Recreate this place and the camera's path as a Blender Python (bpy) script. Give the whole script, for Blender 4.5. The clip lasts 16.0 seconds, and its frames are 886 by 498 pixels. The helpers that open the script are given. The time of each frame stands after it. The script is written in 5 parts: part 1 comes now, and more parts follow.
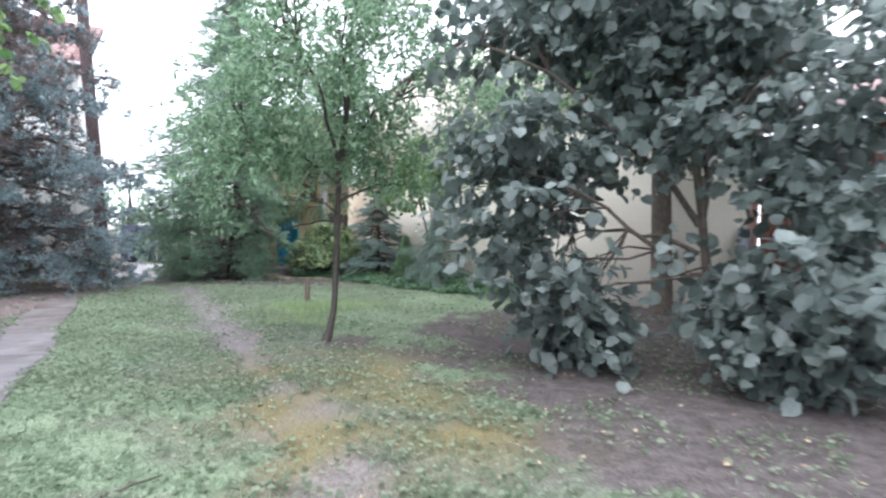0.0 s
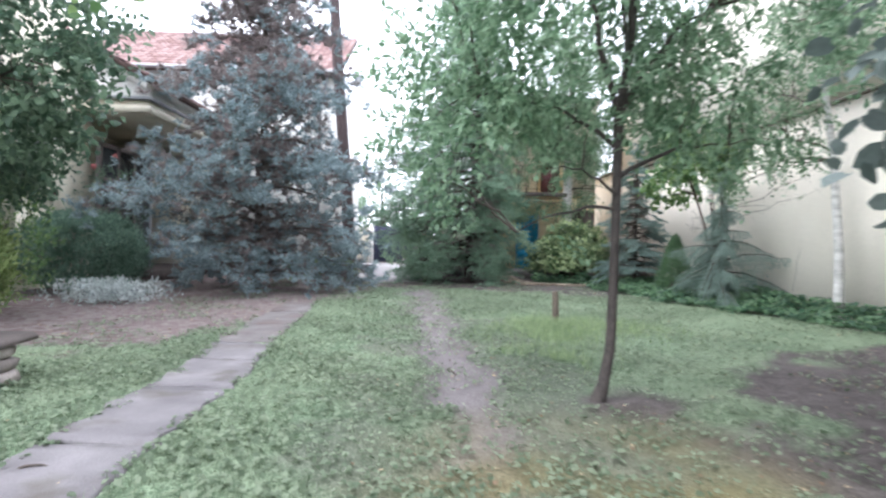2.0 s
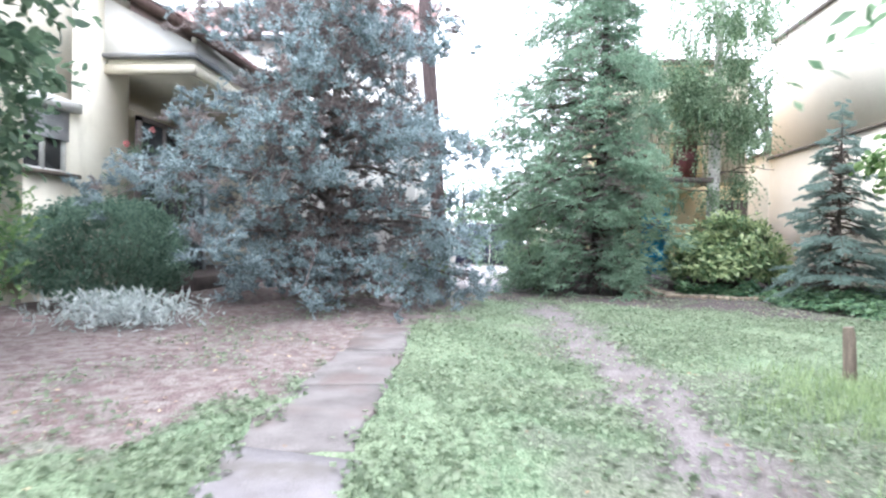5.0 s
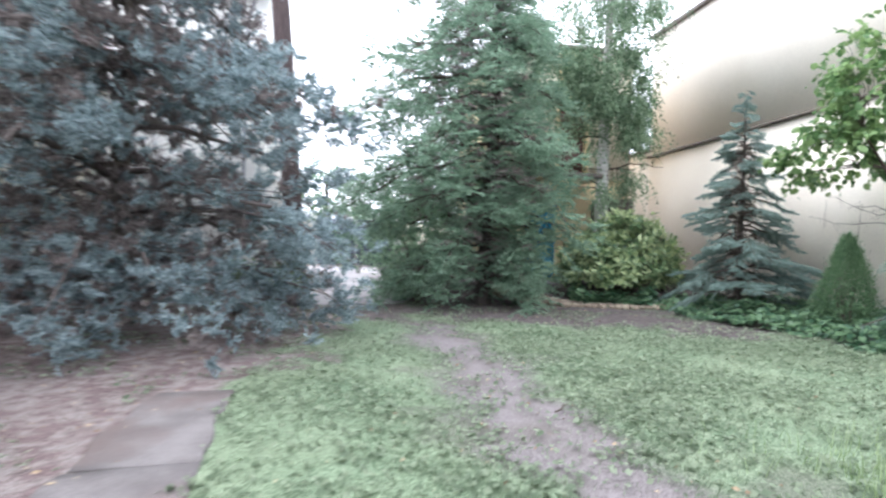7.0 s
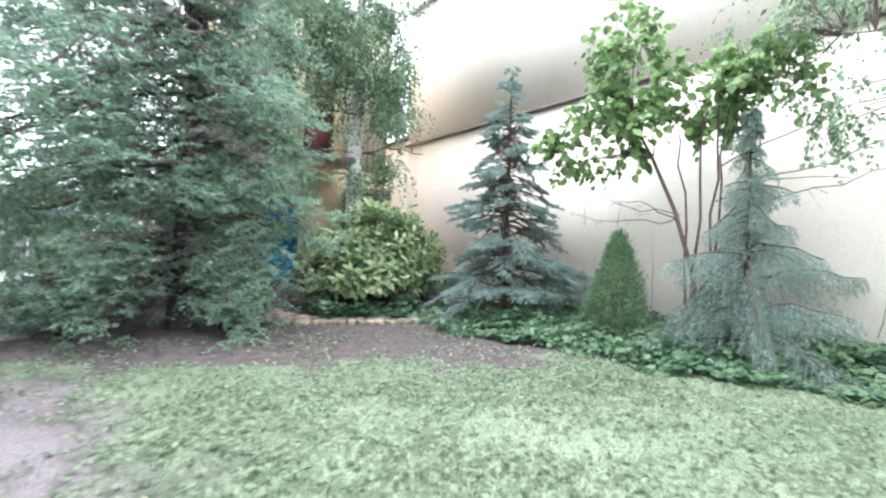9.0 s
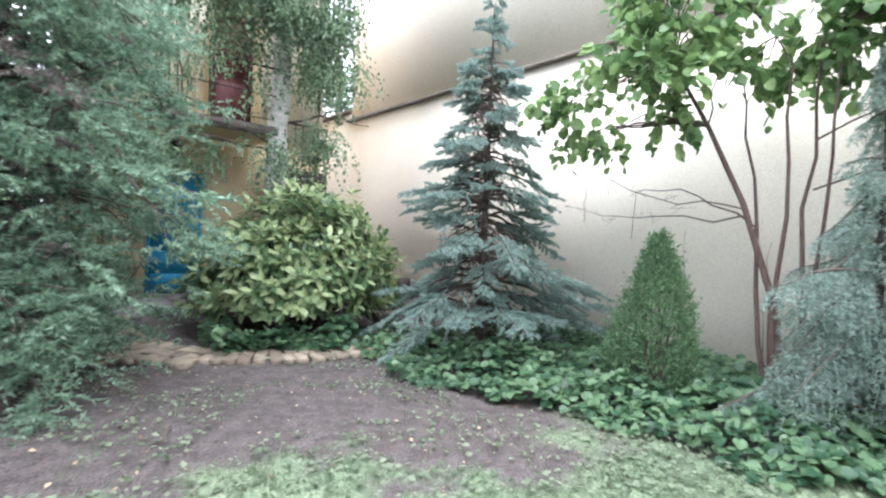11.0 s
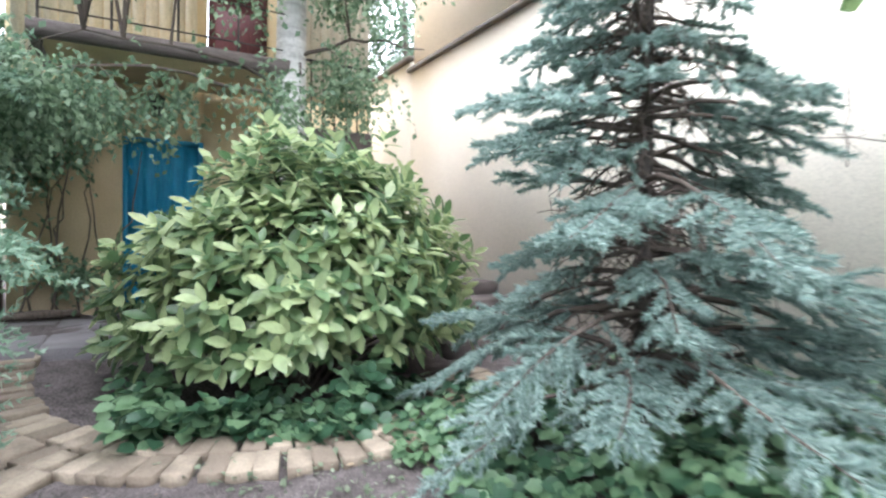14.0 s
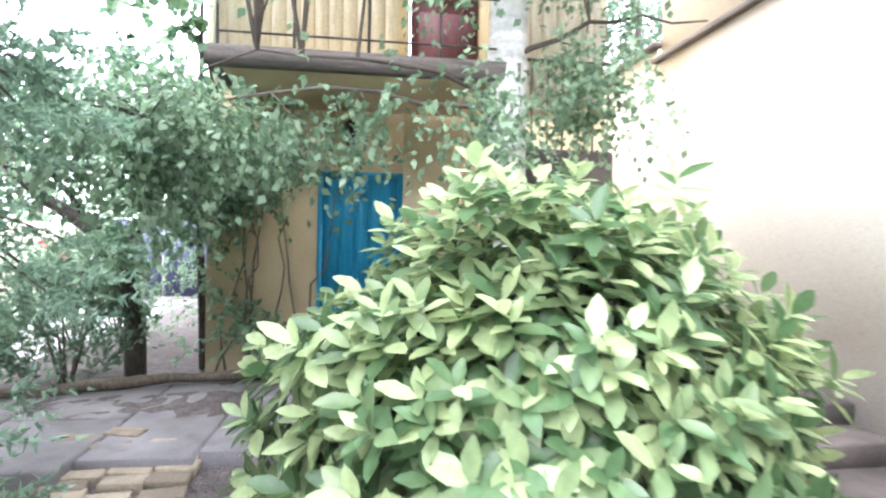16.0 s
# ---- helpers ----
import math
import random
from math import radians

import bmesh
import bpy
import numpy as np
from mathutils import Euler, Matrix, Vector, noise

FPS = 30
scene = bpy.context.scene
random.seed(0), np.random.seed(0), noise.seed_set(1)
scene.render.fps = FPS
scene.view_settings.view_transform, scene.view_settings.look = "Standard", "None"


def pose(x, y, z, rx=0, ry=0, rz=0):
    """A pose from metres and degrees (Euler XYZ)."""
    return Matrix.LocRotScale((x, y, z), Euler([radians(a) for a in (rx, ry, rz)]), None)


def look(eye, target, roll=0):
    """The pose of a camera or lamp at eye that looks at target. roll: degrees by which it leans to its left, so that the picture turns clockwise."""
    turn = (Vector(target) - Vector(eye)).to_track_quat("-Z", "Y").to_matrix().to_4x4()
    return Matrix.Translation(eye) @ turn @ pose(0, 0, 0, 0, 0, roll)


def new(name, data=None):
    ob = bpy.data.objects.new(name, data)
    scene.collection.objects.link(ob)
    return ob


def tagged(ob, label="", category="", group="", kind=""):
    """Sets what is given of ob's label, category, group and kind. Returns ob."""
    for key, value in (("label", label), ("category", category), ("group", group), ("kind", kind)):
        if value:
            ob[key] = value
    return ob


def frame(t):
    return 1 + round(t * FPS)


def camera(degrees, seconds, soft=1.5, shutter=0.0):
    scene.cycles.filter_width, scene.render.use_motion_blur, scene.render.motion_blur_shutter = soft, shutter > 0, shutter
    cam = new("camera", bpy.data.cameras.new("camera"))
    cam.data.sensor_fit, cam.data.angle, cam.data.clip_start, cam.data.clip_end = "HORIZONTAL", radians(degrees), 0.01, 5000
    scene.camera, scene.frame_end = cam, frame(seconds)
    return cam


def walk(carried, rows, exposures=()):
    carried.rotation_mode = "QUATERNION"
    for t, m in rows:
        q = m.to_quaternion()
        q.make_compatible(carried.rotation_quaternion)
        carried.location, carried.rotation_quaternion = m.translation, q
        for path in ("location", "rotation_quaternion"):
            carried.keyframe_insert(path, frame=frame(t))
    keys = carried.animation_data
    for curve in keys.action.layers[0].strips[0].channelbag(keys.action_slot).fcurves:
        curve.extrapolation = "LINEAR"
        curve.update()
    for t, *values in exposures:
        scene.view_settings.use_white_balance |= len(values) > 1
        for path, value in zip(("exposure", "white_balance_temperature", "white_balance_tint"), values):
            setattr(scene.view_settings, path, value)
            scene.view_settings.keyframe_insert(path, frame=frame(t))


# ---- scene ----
cam = camera(78.6, 16.0, soft=2.25, shutter=0.5)
PATH = [
    (0, (-0.045, 0.102, 1.22), (0.842, 1.895, 1.211), 1.2),
    (0.5, (0.124, 0.741, 1.229), (0.899, 2.585, 1.218), 1.3),
    (1, (0.239, 1.361, 1.218), (0.828, 3.272, 1.205), 1.3),
    (1.5, (0.314, 2.048, 1.213), (0.602, 4.027, 1.192), 1.3),
    (2, (0.304, 2.668, 1.201), (0.368, 4.667, 1.177), 1.4),
    (2.5, (0.256, 3.239, 1.182), (0.179, 5.237, 1.156), 1.4),
    (3, (0.194, 3.841, 1.17), (-0.038, 5.828, 1.138), 1.4),
    (3.2, (0.121, 4.081, 1.149), (-0.146, 6.063, 1.116), 1.4),
    (5.3, (-0.812, 6.547, 1.132), (-0.949, 8.542, 1.103), 1.4),
    (5.5, (-0.853, 6.812, 1.136), (-0.936, 8.81, 1.105), 1.4),
    (6, (-0.977, 7.378, 1.161), (-1.018, 9.378, 1.132), 1.6),
    (6.5, (-1.015, 8.016, 1.198), (-0.929, 10.014, 1.168), 1.8),
    (7, (-0.853, 8.715, 1.18), (-0.539, 10.69, 1.155), 2.0),
    (7.5, (-0.566, 9.363, 1.137), (-0.01, 11.284, 1.129), 2.2),
    (8, (-0.185, 9.993, 1.135), (0.763, 11.754, 1.141), 2.2),
    (8.5, (0.174, 10.538, 1.185), (1.229, 12.238, 1.19), 2.0),
    (9, (0.554, 11.123, 1.184), (1.658, 12.79, 1.188), 2.1),
    (9.5, (0.961, 11.709, 1.184), (2.129, 13.332, 1.189), 2.3),
    (9.7, (1.122, 11.943, 1.216), (2.301, 13.558, 1.218), 2.3),
    (11.8, (2.327, 13.873, 1.308), (3.652, 15.371, 1.279), 2.0),
    (12, (2.465, 13.995, 1.301), (3.799, 15.485, 1.267), 1.7),
    (12.5, (2.919, 14.484, 1.277), (4.23, 15.994, 1.241), 1.4),
    (13, (3.263, 14.959, 1.219), (4.466, 16.556, 1.179), 1.3),
    (13.5, (3.564, 15.416, 1.188), (4.68, 17.075, 1.145), 1.2),
    (14, (3.857, 15.866, 1.221), (4.841, 17.607, 1.177), 0.8),
    (14.5, (4.003, 16.353, 1.303), (4.85, 18.164, 1.256), 0.9),
    (15, (4.126, 16.756, 1.452), (4.763, 18.651, 1.409), 0.8),
    (15.5, (4.206, 17.143, 1.624), (4.63, 19.097, 1.582), 0.9),
    (16, (4.224, 17.545, 1.677), (4.496, 19.526, 1.638), 1.1),
]
EXPOSURES = [(t, stops, 5950, 9) for t, stops in ((0.0, 1.25), (1.0, 1.56), (2.5, 1.22), (3.0, 1.25), (5.5, 2.1), (6.5, 1.78), (7.5, 1.47), (8.5, 1.93), (9.7, 2.16), (11.8, 1.95), (12.5, 1.95), (13.5, 2.18), (14.5, 2.5), (15.0, 2.66), (16.0, 3.07))]
walk(cam, [(t, look(eye, target, roll)) for t, eye, target, roll in PATH], EXPOSURES)

# ---- world and light: a bright overcast day ----
world = bpy.data.worlds.new("overcast_sky")
scene.world = world
world.use_nodes = True
wn, wl = world.node_tree.nodes, world.node_tree.links
sky = wn.new("ShaderNodeTexSky")
sky.sky_type, sky.sun_disc = "NISHITA", False
sky.sun_elevation, sky.sun_rotation = radians(57), radians(239)
sky.air_density, sky.dust_density = 1.0, 4.0
cloud = wn.new("ShaderNodeMixRGB")
cloud.inputs[0].default_value = 0.88
# an overcast dome, brighter overhead than at the horizon
dome = wn.new("ShaderNodeTexGradient")
dome.texture_mapping.mapping_x, dome.texture_mapping.mapping_z = "Z", "X"
grade = wn.new("ShaderNodeValToRGB")
grade.color_ramp.elements[0].color, grade.color_ramp.elements[1].color = (0.62, 0.62, 0.64, 1), (1, 0.99, 1, 1)
scale_up = wn.new("ShaderNodeMixRGB")
scale_up.blend_type, scale_up.inputs[0].default_value = "MULTIPLY", 1.0
scale_up.inputs[2].default_value = (13.4, 13.3, 13.8, 1)
wl.new(dome.outputs["Fac"], grade.inputs[0])
wl.new(grade.outputs[0], scale_up.inputs[1])
wl.new(scale_up.outputs[0], cloud.inputs[2])
wl.new(sky.outputs[0], cloud.inputs[1])
wl.new(cloud.outputs[0], wn["Background"].inputs[0])
wn["Background"].inputs[1].default_value = 0.15
sun = new("sun", bpy.data.lights.new("sun", "SUN"))
sun.data.energy, sun.data.angle, sun.data.color = 0.8, radians(60), (1.0, 0.98, 0.95)
sun.matrix_world = look((0, 0, 30), (10.0, 6.0, 12.0))


# ---- mesh tools ----
class Build:
    """Gathers vertices and faces of one mesh."""

    def __init__(self):
        self.v, self.f, self.n = [], [], 0

    def add(self, verts, faces):
        verts = np.asarray(verts, float).reshape(-1, 3)
        for k in {len(f) for f in faces} if isinstance(faces, list) else {faces.shape[1]}:
            arr = np.array([f for f in faces if len(f) == k]) if isinstance(faces, list) else faces
            self.f.append(arr + self.n)
        self.v.append(verts)
        self.n += len(verts)

    def box(self, x0, y0, z0, x1, y1, z1):
        v = [(x, y, z) for z in (z0, z1) for y in (y0, y1) for x in (x0, x1)]
        self.add(v, [(0, 2, 3, 1), (4, 5, 7, 6), (0, 1, 5, 4), (2, 6, 7, 3), (0, 4, 6, 2), (1, 3, 7, 5)])

    def bevelled(self, x0, y0, z0, x1, y1, z1, b=0.01, wobble=0.0, rng=None):
        """A block whose top edges are bevelled."""
        lo = [(x0, y0, z0), (x1, y0, z0), (x1, y1, z0), (x0, y1, z0)]
        mid = [(x, y, z1 - b) for x, y, _ in lo]
        top = [(x0 + b, y0 + b, z1), (x1 - b, y0 + b, z1), (x1 - b, y1 - b, z1), (x0 + b, y1 - b, z1)]
        v = np.array(lo + mid + top)
        if wobble:
            v = v + rng.normal(0, wobble, v.shape)
        f = [(3, 2, 1, 0), (8, 9, 10, 11)]
        for i in range(4):
            j = (i + 1) % 4
            f += [(i, j, 4 + j, 4 + i), (4 + i, 4 + j, 8 + j, 8 + i)]
        self.add(v, f)

    def tube(self, pts, radii, sides=6):
        pts = np.asarray(pts, float)
        t = np.gradient(pts, axis=0)
        t /= np.linalg.norm(t, axis=1)[:, None] + 1e-9
        ref = np.where(np.abs(t[:, 2:3]) > 0.9, [[1.0, 0, 0]], [[0, 0, 1.0]])
        a = np.cross(t, ref)
        a /= np.linalg.norm(a, axis=1)[:, None] + 1e-9
        b = np.cross(t, a)
        ang = np.arange(sides) * 2 * np.pi / sides
        ring = np.cos(ang)[None, :, None] * a[:, None] + np.sin(ang)[None, :, None] * b[:, None]
        v = (pts[:, None] + ring * np.asarray(radii, float)[:, None, None]).reshape(-1, 3)
        n, f = len(pts), []
        for i in range(n - 1):
            for j in range(sides):
                k = (j + 1) % sides
                f.append((i * sides + j, i * sides + k, (i + 1) * sides + k, (i + 1) * sides + j))
        self.add(v, np.array(f))
        self.add(v[:sides], np.arange(sides)[::-1][None, :])
        self.add(v[-sides:], np.arange(sides)[None, :])

    def leaves(self, p, d, n, length, width, shape):
        """One leaf of that shape at each place p, along d, with its face towards n."""
        tv, tf = shape
        p, d, n = (np.asarray(q, float) for q in (p, d, n))
        d = d / (np.linalg.norm(d, axis=1)[:, None] + 1e-9)
        s = np.cross(d, n)
        s /= np.linalg.norm(s, axis=1)[:, None] + 1e-9
        n = np.cross(s, d)
        length, width = np.asarray(length, float)[:, None, None], np.asarray(width, float)[:, None, None]
        v = p[:, None] + tv[None, :, 0:1] * length * d[:, None] + tv[None, :, 1:2] * width * s[:, None] + tv[None, :, 2:3] * width * n[:, None]
        f = (np.asarray(tf)[None] + (np.arange(len(p)) * len(tv))[:, None, None]).reshape(-1, len(tf[0]))
        self.add(v.reshape(-1, 3), f)

    def mesh(self, name, smooth=False):
        me = bpy.data.meshes.new(name)
        if not self.v:
            return me
        v = np.concatenate(self.v).astype(np.float32)
        me.vertices.add(len(v))
        me.vertices.foreach_set("co", v.ravel())
        loops = np.concatenate([f.ravel() for f in self.f]).astype(np.int32)
        sizes = np.concatenate([np.full(len(f), f.shape[1]) for f in self.f])
        me.loops.add(len(loops))
        me.loops.foreach_set("vertex_index", loops)
        me.polygons.add(len(sizes))
        me.polygons.foreach_set("loop_start", (np.cumsum(sizes) - sizes).astype(np.int32))
        if smooth:
            me.polygons.foreach_set("use_smooth", np.ones(len(sizes), bool))
        me.update(calc_edges=True)
        me.validate()
        return me


DIAMOND = (np.array([(0, 0, 0), (0.45, -0.5, 0.1), (1, 0, -0.08), (0.45, 0.5, 0.1)]), [(0, 2, 1), (0, 3, 2)])
OVAL = (np.array([(0, 0, 0), (0.22, -0.36, 0.07), (0.55, -0.5, 0.1), (0.84, -0.27, 0.0), (1, 0, -0.14), (0.84, 0.27, 0.0), (0.55, 0.5, 0.1), (0.22, 0.36, 0.07), (0.5, 0, -0.03)]),
        [(8, 1, 0), (8, 2, 1), (8, 3, 2), (8, 4, 3), (8, 5, 4), (8, 6, 5), (8, 7, 6), (8, 0, 7)])
ROUND = (np.array([(0.02, 0, 0), (-0.06, -0.26, 0.05), (0.25, -0.5, 0.1), (0.65, -0.46, 0.08), (1, 0, -0.12), (0.65, 0.46, 0.08), (0.25, 0.5, 0.1), (-0.06, 0.26, 0.05), (0.45, 0, -0.05)]),
         [(8, 1, 0), (8, 2, 1), (8, 3, 2), (8, 4, 3), (8, 5, 4), (8, 6, 5), (8, 7, 6), (8, 0, 7)])
NEEDLE = (np.array([(0, -0.5, 0), (0, 0.5, 0), (1, 0, 0)]), [(0, 1, 2)])
BLADE = (np.array([(0, -0.5, 0), (0, 0.5, 0), (0.6, 0.32, 0.8), (0.6, -0.32, 0.8), (1.0, 0, 2.6)]), [(0, 1, 2), (0, 2, 3), (3, 2, 4)])


def empty(name, x, y, z, label, category, group="", kind=""):
    ob = new(name)
    ob.location = (x, y, z)
    ob.empty_display_size = 0.1
    bpy.context.view_layer.update()
    return tagged(ob, label, category, group, kind)


def part(name, build, material, parent=None, label="", smooth=False, kind=""):
    """One mesh object; its vertices are given in the world."""
    me = build.mesh(name, smooth) if isinstance(build, Build) else build
    me.materials.append(material) if material and not me.materials else None
    ob = new(name, me)
    if parent:
        ob.parent = parent
        ob.matrix_parent_inverse = Matrix.Translation(-parent.location)
    return tagged(ob, label, kind=kind)


def unit(v):
    v = np.asarray(v, float)
    return v / (np.linalg.norm(v, axis=-1, keepdims=True) + 1e-9)


# ---- materials ----
def material(name, c1, c2, scale=6.0, rough=0.8, bump=0.3, fine=60.0, island=0.0, through_light=0.0, stain=None, stain_scale=1.2, stain_at=0.55, metal=0.0, streak=None, objvar=0.0, spec=0.3):
    """Two colours mixed by noise at two sizes, with fine relief; island: how far single pieces differ in brightness."""
    m = bpy.data.materials.new(name)
    m.use_nodes = True
    nt = m.node_tree
    n, l = nt.nodes, nt.links
    p = n["Principled BSDF"]
    out = n["Material Output"]
    geo = n.new("ShaderNodeNewGeometry")
    big = n.new("ShaderNodeTexNoise")
    big.inputs["Scale"].default_value, big.inputs["Detail"].default_value = scale, 6
    small = n.new("ShaderNodeTexNoise")
    small.inputs["Scale"].default_value, small.inputs["Detail"].default_value = fine, 4
    l.new(geo.outputs["Position"], small.inputs["Vector"])
    if streak:
        mp = n.new("ShaderNodeMapping")
        mp.inputs["Scale"].default_value = streak
        l.new(geo.outputs["Position"], mp.inputs["Vector"])
        l.new(mp.outputs[0], big.inputs["Vector"])
    else:
        l.new(geo.outputs["Position"], big.inputs["Vector"])
    ramp = n.new("ShaderNodeValToRGB")
    ramp.color_ramp.elements[0].position, ramp.color_ramp.elements[1].position = 0.32, 0.68
    ramp.color_ramp.elements[0].color, ramp.color_ramp.elements[1].color = (*c1, 1), (*c2, 1)
    src = big.outputs["Fac"]
    if island:
        add = n.new("ShaderNodeMath")
        add.operation = "MULTIPLY_ADD"
        l.new(geo.outputs["Random Per Island"], add.inputs[0])
        add.inputs[1].default_value = island
        sub = n.new("ShaderNodeMath")
        sub.operation = "SUBTRACT"
        l.new(src, sub.inputs[0])
        sub.inputs[1].default_value = island / 2
        l.new(sub.outputs[0], add.inputs[2])
        src = add.outputs[0]
    if objvar:
        info = n.new("ShaderNodeObjectInfo")
        add = n.new("ShaderNodeMath")
        add.operation = "MULTIPLY_ADD"
        l.new(info.outputs["Random"], add.inputs[0])
        add.inputs[1].default_value = objvar
        sub = n.new("ShaderNodeMath")
        sub.operation = "SUBTRACT"
        l.new(src, sub.inputs[0])
        sub.inputs[1].default_value = objvar / 2
        l.new(sub.outputs[0], add.inputs[2])
        src = add.outputs[0]
    l.new(src, ramp.inputs[0])
    col = ramp.outputs[0]
    grain = n.new("ShaderNodeMixRGB")
    grain.blend_type = "MULTIPLY"
    grain.inputs[0].default_value = 0.35
    gr = n.new("ShaderNodeValToRGB")
    gr.color_ramp.elements[0].position, gr.color_ramp.elements[1].position = 0.3, 0.6
    gr.color_ramp.elements[0].color = (0.45, 0.45, 0.45, 1)
    l.new(small.outputs["Fac"], gr.inputs[0])
    l.new(col, grain.inputs[1])
    l.new(gr.outputs[0], grain.inputs[2])
    col = grain.outputs[0]
    if stain:
        sn = n.new("ShaderNodeTexNoise")
        sn.inputs["Scale"].default_value, sn.inputs["Detail"].default_value = stain_scale, 8
        mp = n.new("ShaderNodeMapping")
        mp.inputs["Scale"].default_value = (1, 1, 0.35)
        l.new(geo.outputs["Position"], mp.inputs["Vector"])
        l.new(mp.outputs[0], sn.inputs["Vector"])
        sr = n.new("ShaderNodeValToRGB")
        sr.color_ramp.elements[0].position, sr.color_ramp.elements[1].position = stain_at, stain_at + 0.2
        l.new(sn.outputs["Fac"], sr.inputs[0])
        mx = n.new("ShaderNodeMixRGB")
        l.new(sr.outputs[0], mx.inputs[0])
        l.new(col, mx.inputs[1])
        mx.inputs[2].default_value = (*stain, 1)
        col = mx.outputs[0]
    l.new(col, p.inputs["Base Color"])
    p.inputs["Roughness"].default_value, p.inputs["Metallic"].default_value = rough, metal
    p.inputs["Specular IOR Level"].default_value = spec
    if bump:
        b = n.new("ShaderNodeBump")
        b.inputs["Strength"].default_value, b.inputs["Distance"].default_value = bump, 0.01
        l.new(small.outputs["Fac"], b.inputs["Height"])
        l.new(b.outputs[0], p.inputs["Normal"])
    if through_light:
        tr = n.new("ShaderNodeBsdfTranslucent")
        l.new(col, tr.inputs["Color"])
        mix = n.new("ShaderNodeMixShader")
        mix.inputs[0].default_value = through_light
        l.new(p.outputs[0], mix.inputs[1])
        l.new(tr.outputs[0], mix.inputs[2])
        l.new(mix.outputs[0], out.inputs["Surface"])
    return m


def leaf_material(name, c1, c2, rough=0.5, scale=1.5, spec=0.4):
    return material(name, c1, c2, scale=scale, rough=rough, bump=0.0, fine=25, island=0.9, through_light=0.54, spec=spec)


M_BARK = material("bark", (0.06, 0.05, 0.042), (0.15, 0.125, 0.105), scale=9, bump=0.8, fine=45, streak=(6, 6, 1.2))
M_BARK_DARK = material("dark_bark", (0.03, 0.026, 0.024), (0.085, 0.07, 0.062), scale=9, bump=0.8, fine=45, streak=(6, 6, 1.2))
M_BIRCH = material("birch_bark", (0.4, 0.385, 0.37), (0.68, 0.665, 0.64), scale=2.2, bump=0.5, fine=30, streak=(1.2, 1.2, 6.0), stain=(0.06, 0.052, 0.047), stain_scale=4.0, stain_at=0.6)
M_BARK_STEM = material("red_brown_bark", (0.05, 0.032, 0.028), (0.12, 0.08, 0.068), scale=9, bump=0.5, fine=45, streak=(6, 6, 1.2))
M_DRY_TWIG = material("dry_twig", (0.1, 0.082, 0.076), (0.19, 0.16, 0.15), bump=0.3)
M_TWIG = material("twig", (0.055, 0.045, 0.038), (0.12, 0.095, 0.08), bump=0.3)
M_LIGHT_LEAF = leaf_material("light_green_leaf", (0.145, 0.24, 0.145), (0.32, 0.45, 0.295))
M_DARK_LEAF = leaf_material("dark_green_leaf", (0.08, 0.135, 0.09), (0.18, 0.26, 0.17))
M_HAZEL = leaf_material("hazel_leaf", (0.105, 0.135, 0.125), (0.25, 0.295, 0.28), rough=0.34, spec=0.6)
M_WALL_HAZEL = leaf_material("fresh_hazel_leaf", (0.11, 0.2, 0.08), (0.26, 0.38, 0.16), rough=0.45)
M_BIRCH_LEAF = leaf_material("birch_leaf", (0.13, 0.205, 0.125), (0.3, 0.405, 0.265))
M_IVY = leaf_material("ivy_leaf", (0.055, 0.125, 0.07), (0.185, 0.3, 0.165), rough=0.35, spec=0.5)
M_AUCUBA = leaf_material("aucuba_leaf", (0.095, 0.165, 0.075), (0.4, 0.475, 0.25), rough=0.33, spec=0.5)
M_SPRUCE = leaf_material("spruce_needle", (0.155, 0.25, 0.175), (0.33, 0.46, 0.34), rough=0.6)
M_BLUE_SPRUCE = leaf_material("blue_spruce_needle", (0.185, 0.275, 0.25), (0.4, 0.505, 0.465), rough=0.6)
M_SOFT_SPRUCE = leaf_material("pale_spruce_needle", (0.22, 0.3, 0.26), (0.38, 0.48, 0.43), rough=0.6)
M_CEDAR = leaf_material("blue_cedar_needle", (0.165, 0.225, 0.24), (0.45, 0.545, 0.57), rough=0.6)
M_CEDAR_DRY = leaf_material("dry_cedar_needle", (0.2, 0.17, 0.165), (0.34, 0.295, 0.285), rough=0.8)
M_YEW = leaf_material("yew_leaf", (0.1, 0.175, 0.13), (0.22, 0.33, 0.25), rough=0.5)
M_GOLD = leaf_material("golden_conifer", (0.15, 0.21, 0.07), (0.34, 0.42, 0.18), rough=0.6)
M_THUJA = leaf_material("thuja_leaf", (0.08, 0.155, 0.08), (0.19, 0.3, 0.16), rough=0.6)
M_SILVER = leaf_material("silver_leaf", (0.4, 0.45, 0.44), (0.62, 0.67, 0.66), rough=0.8)
M_GRASS = leaf_material("lawn_leaf", (0.135, 0.18, 0.113), (0.275, 0.328, 0.227), rough=0.6, scale=0.8)
M_TALL = leaf_material("tall_grass_blade", (0.2, 0.28, 0.13), (0.38, 0.47, 0.26), rough=0.6)
M_DRY = material("dry_leaf", (0.16, 0.1, 0.06), (0.42, 0.33, 0.22), island=1.0, bump=0)
M_WALL_R = material("cream_render", (0.77, 0.71, 0.62), (0.82, 0.765, 0.68), scale=0.9, rough=0.9, bump=0.25, fine=70, stain=(0.76, 0.7, 0.61), stain_scale=0.7, stain_at=0.62)
M_WALL_DOOR = material("ochre_render", (0.6, 0.47, 0.28), (0.74, 0.61, 0.4), scale=1.3, rough=0.9, bump=0.3, fine=70, stain=(0.36, 0.27, 0.17), stain_scale=1.1, stain_at=0.6)
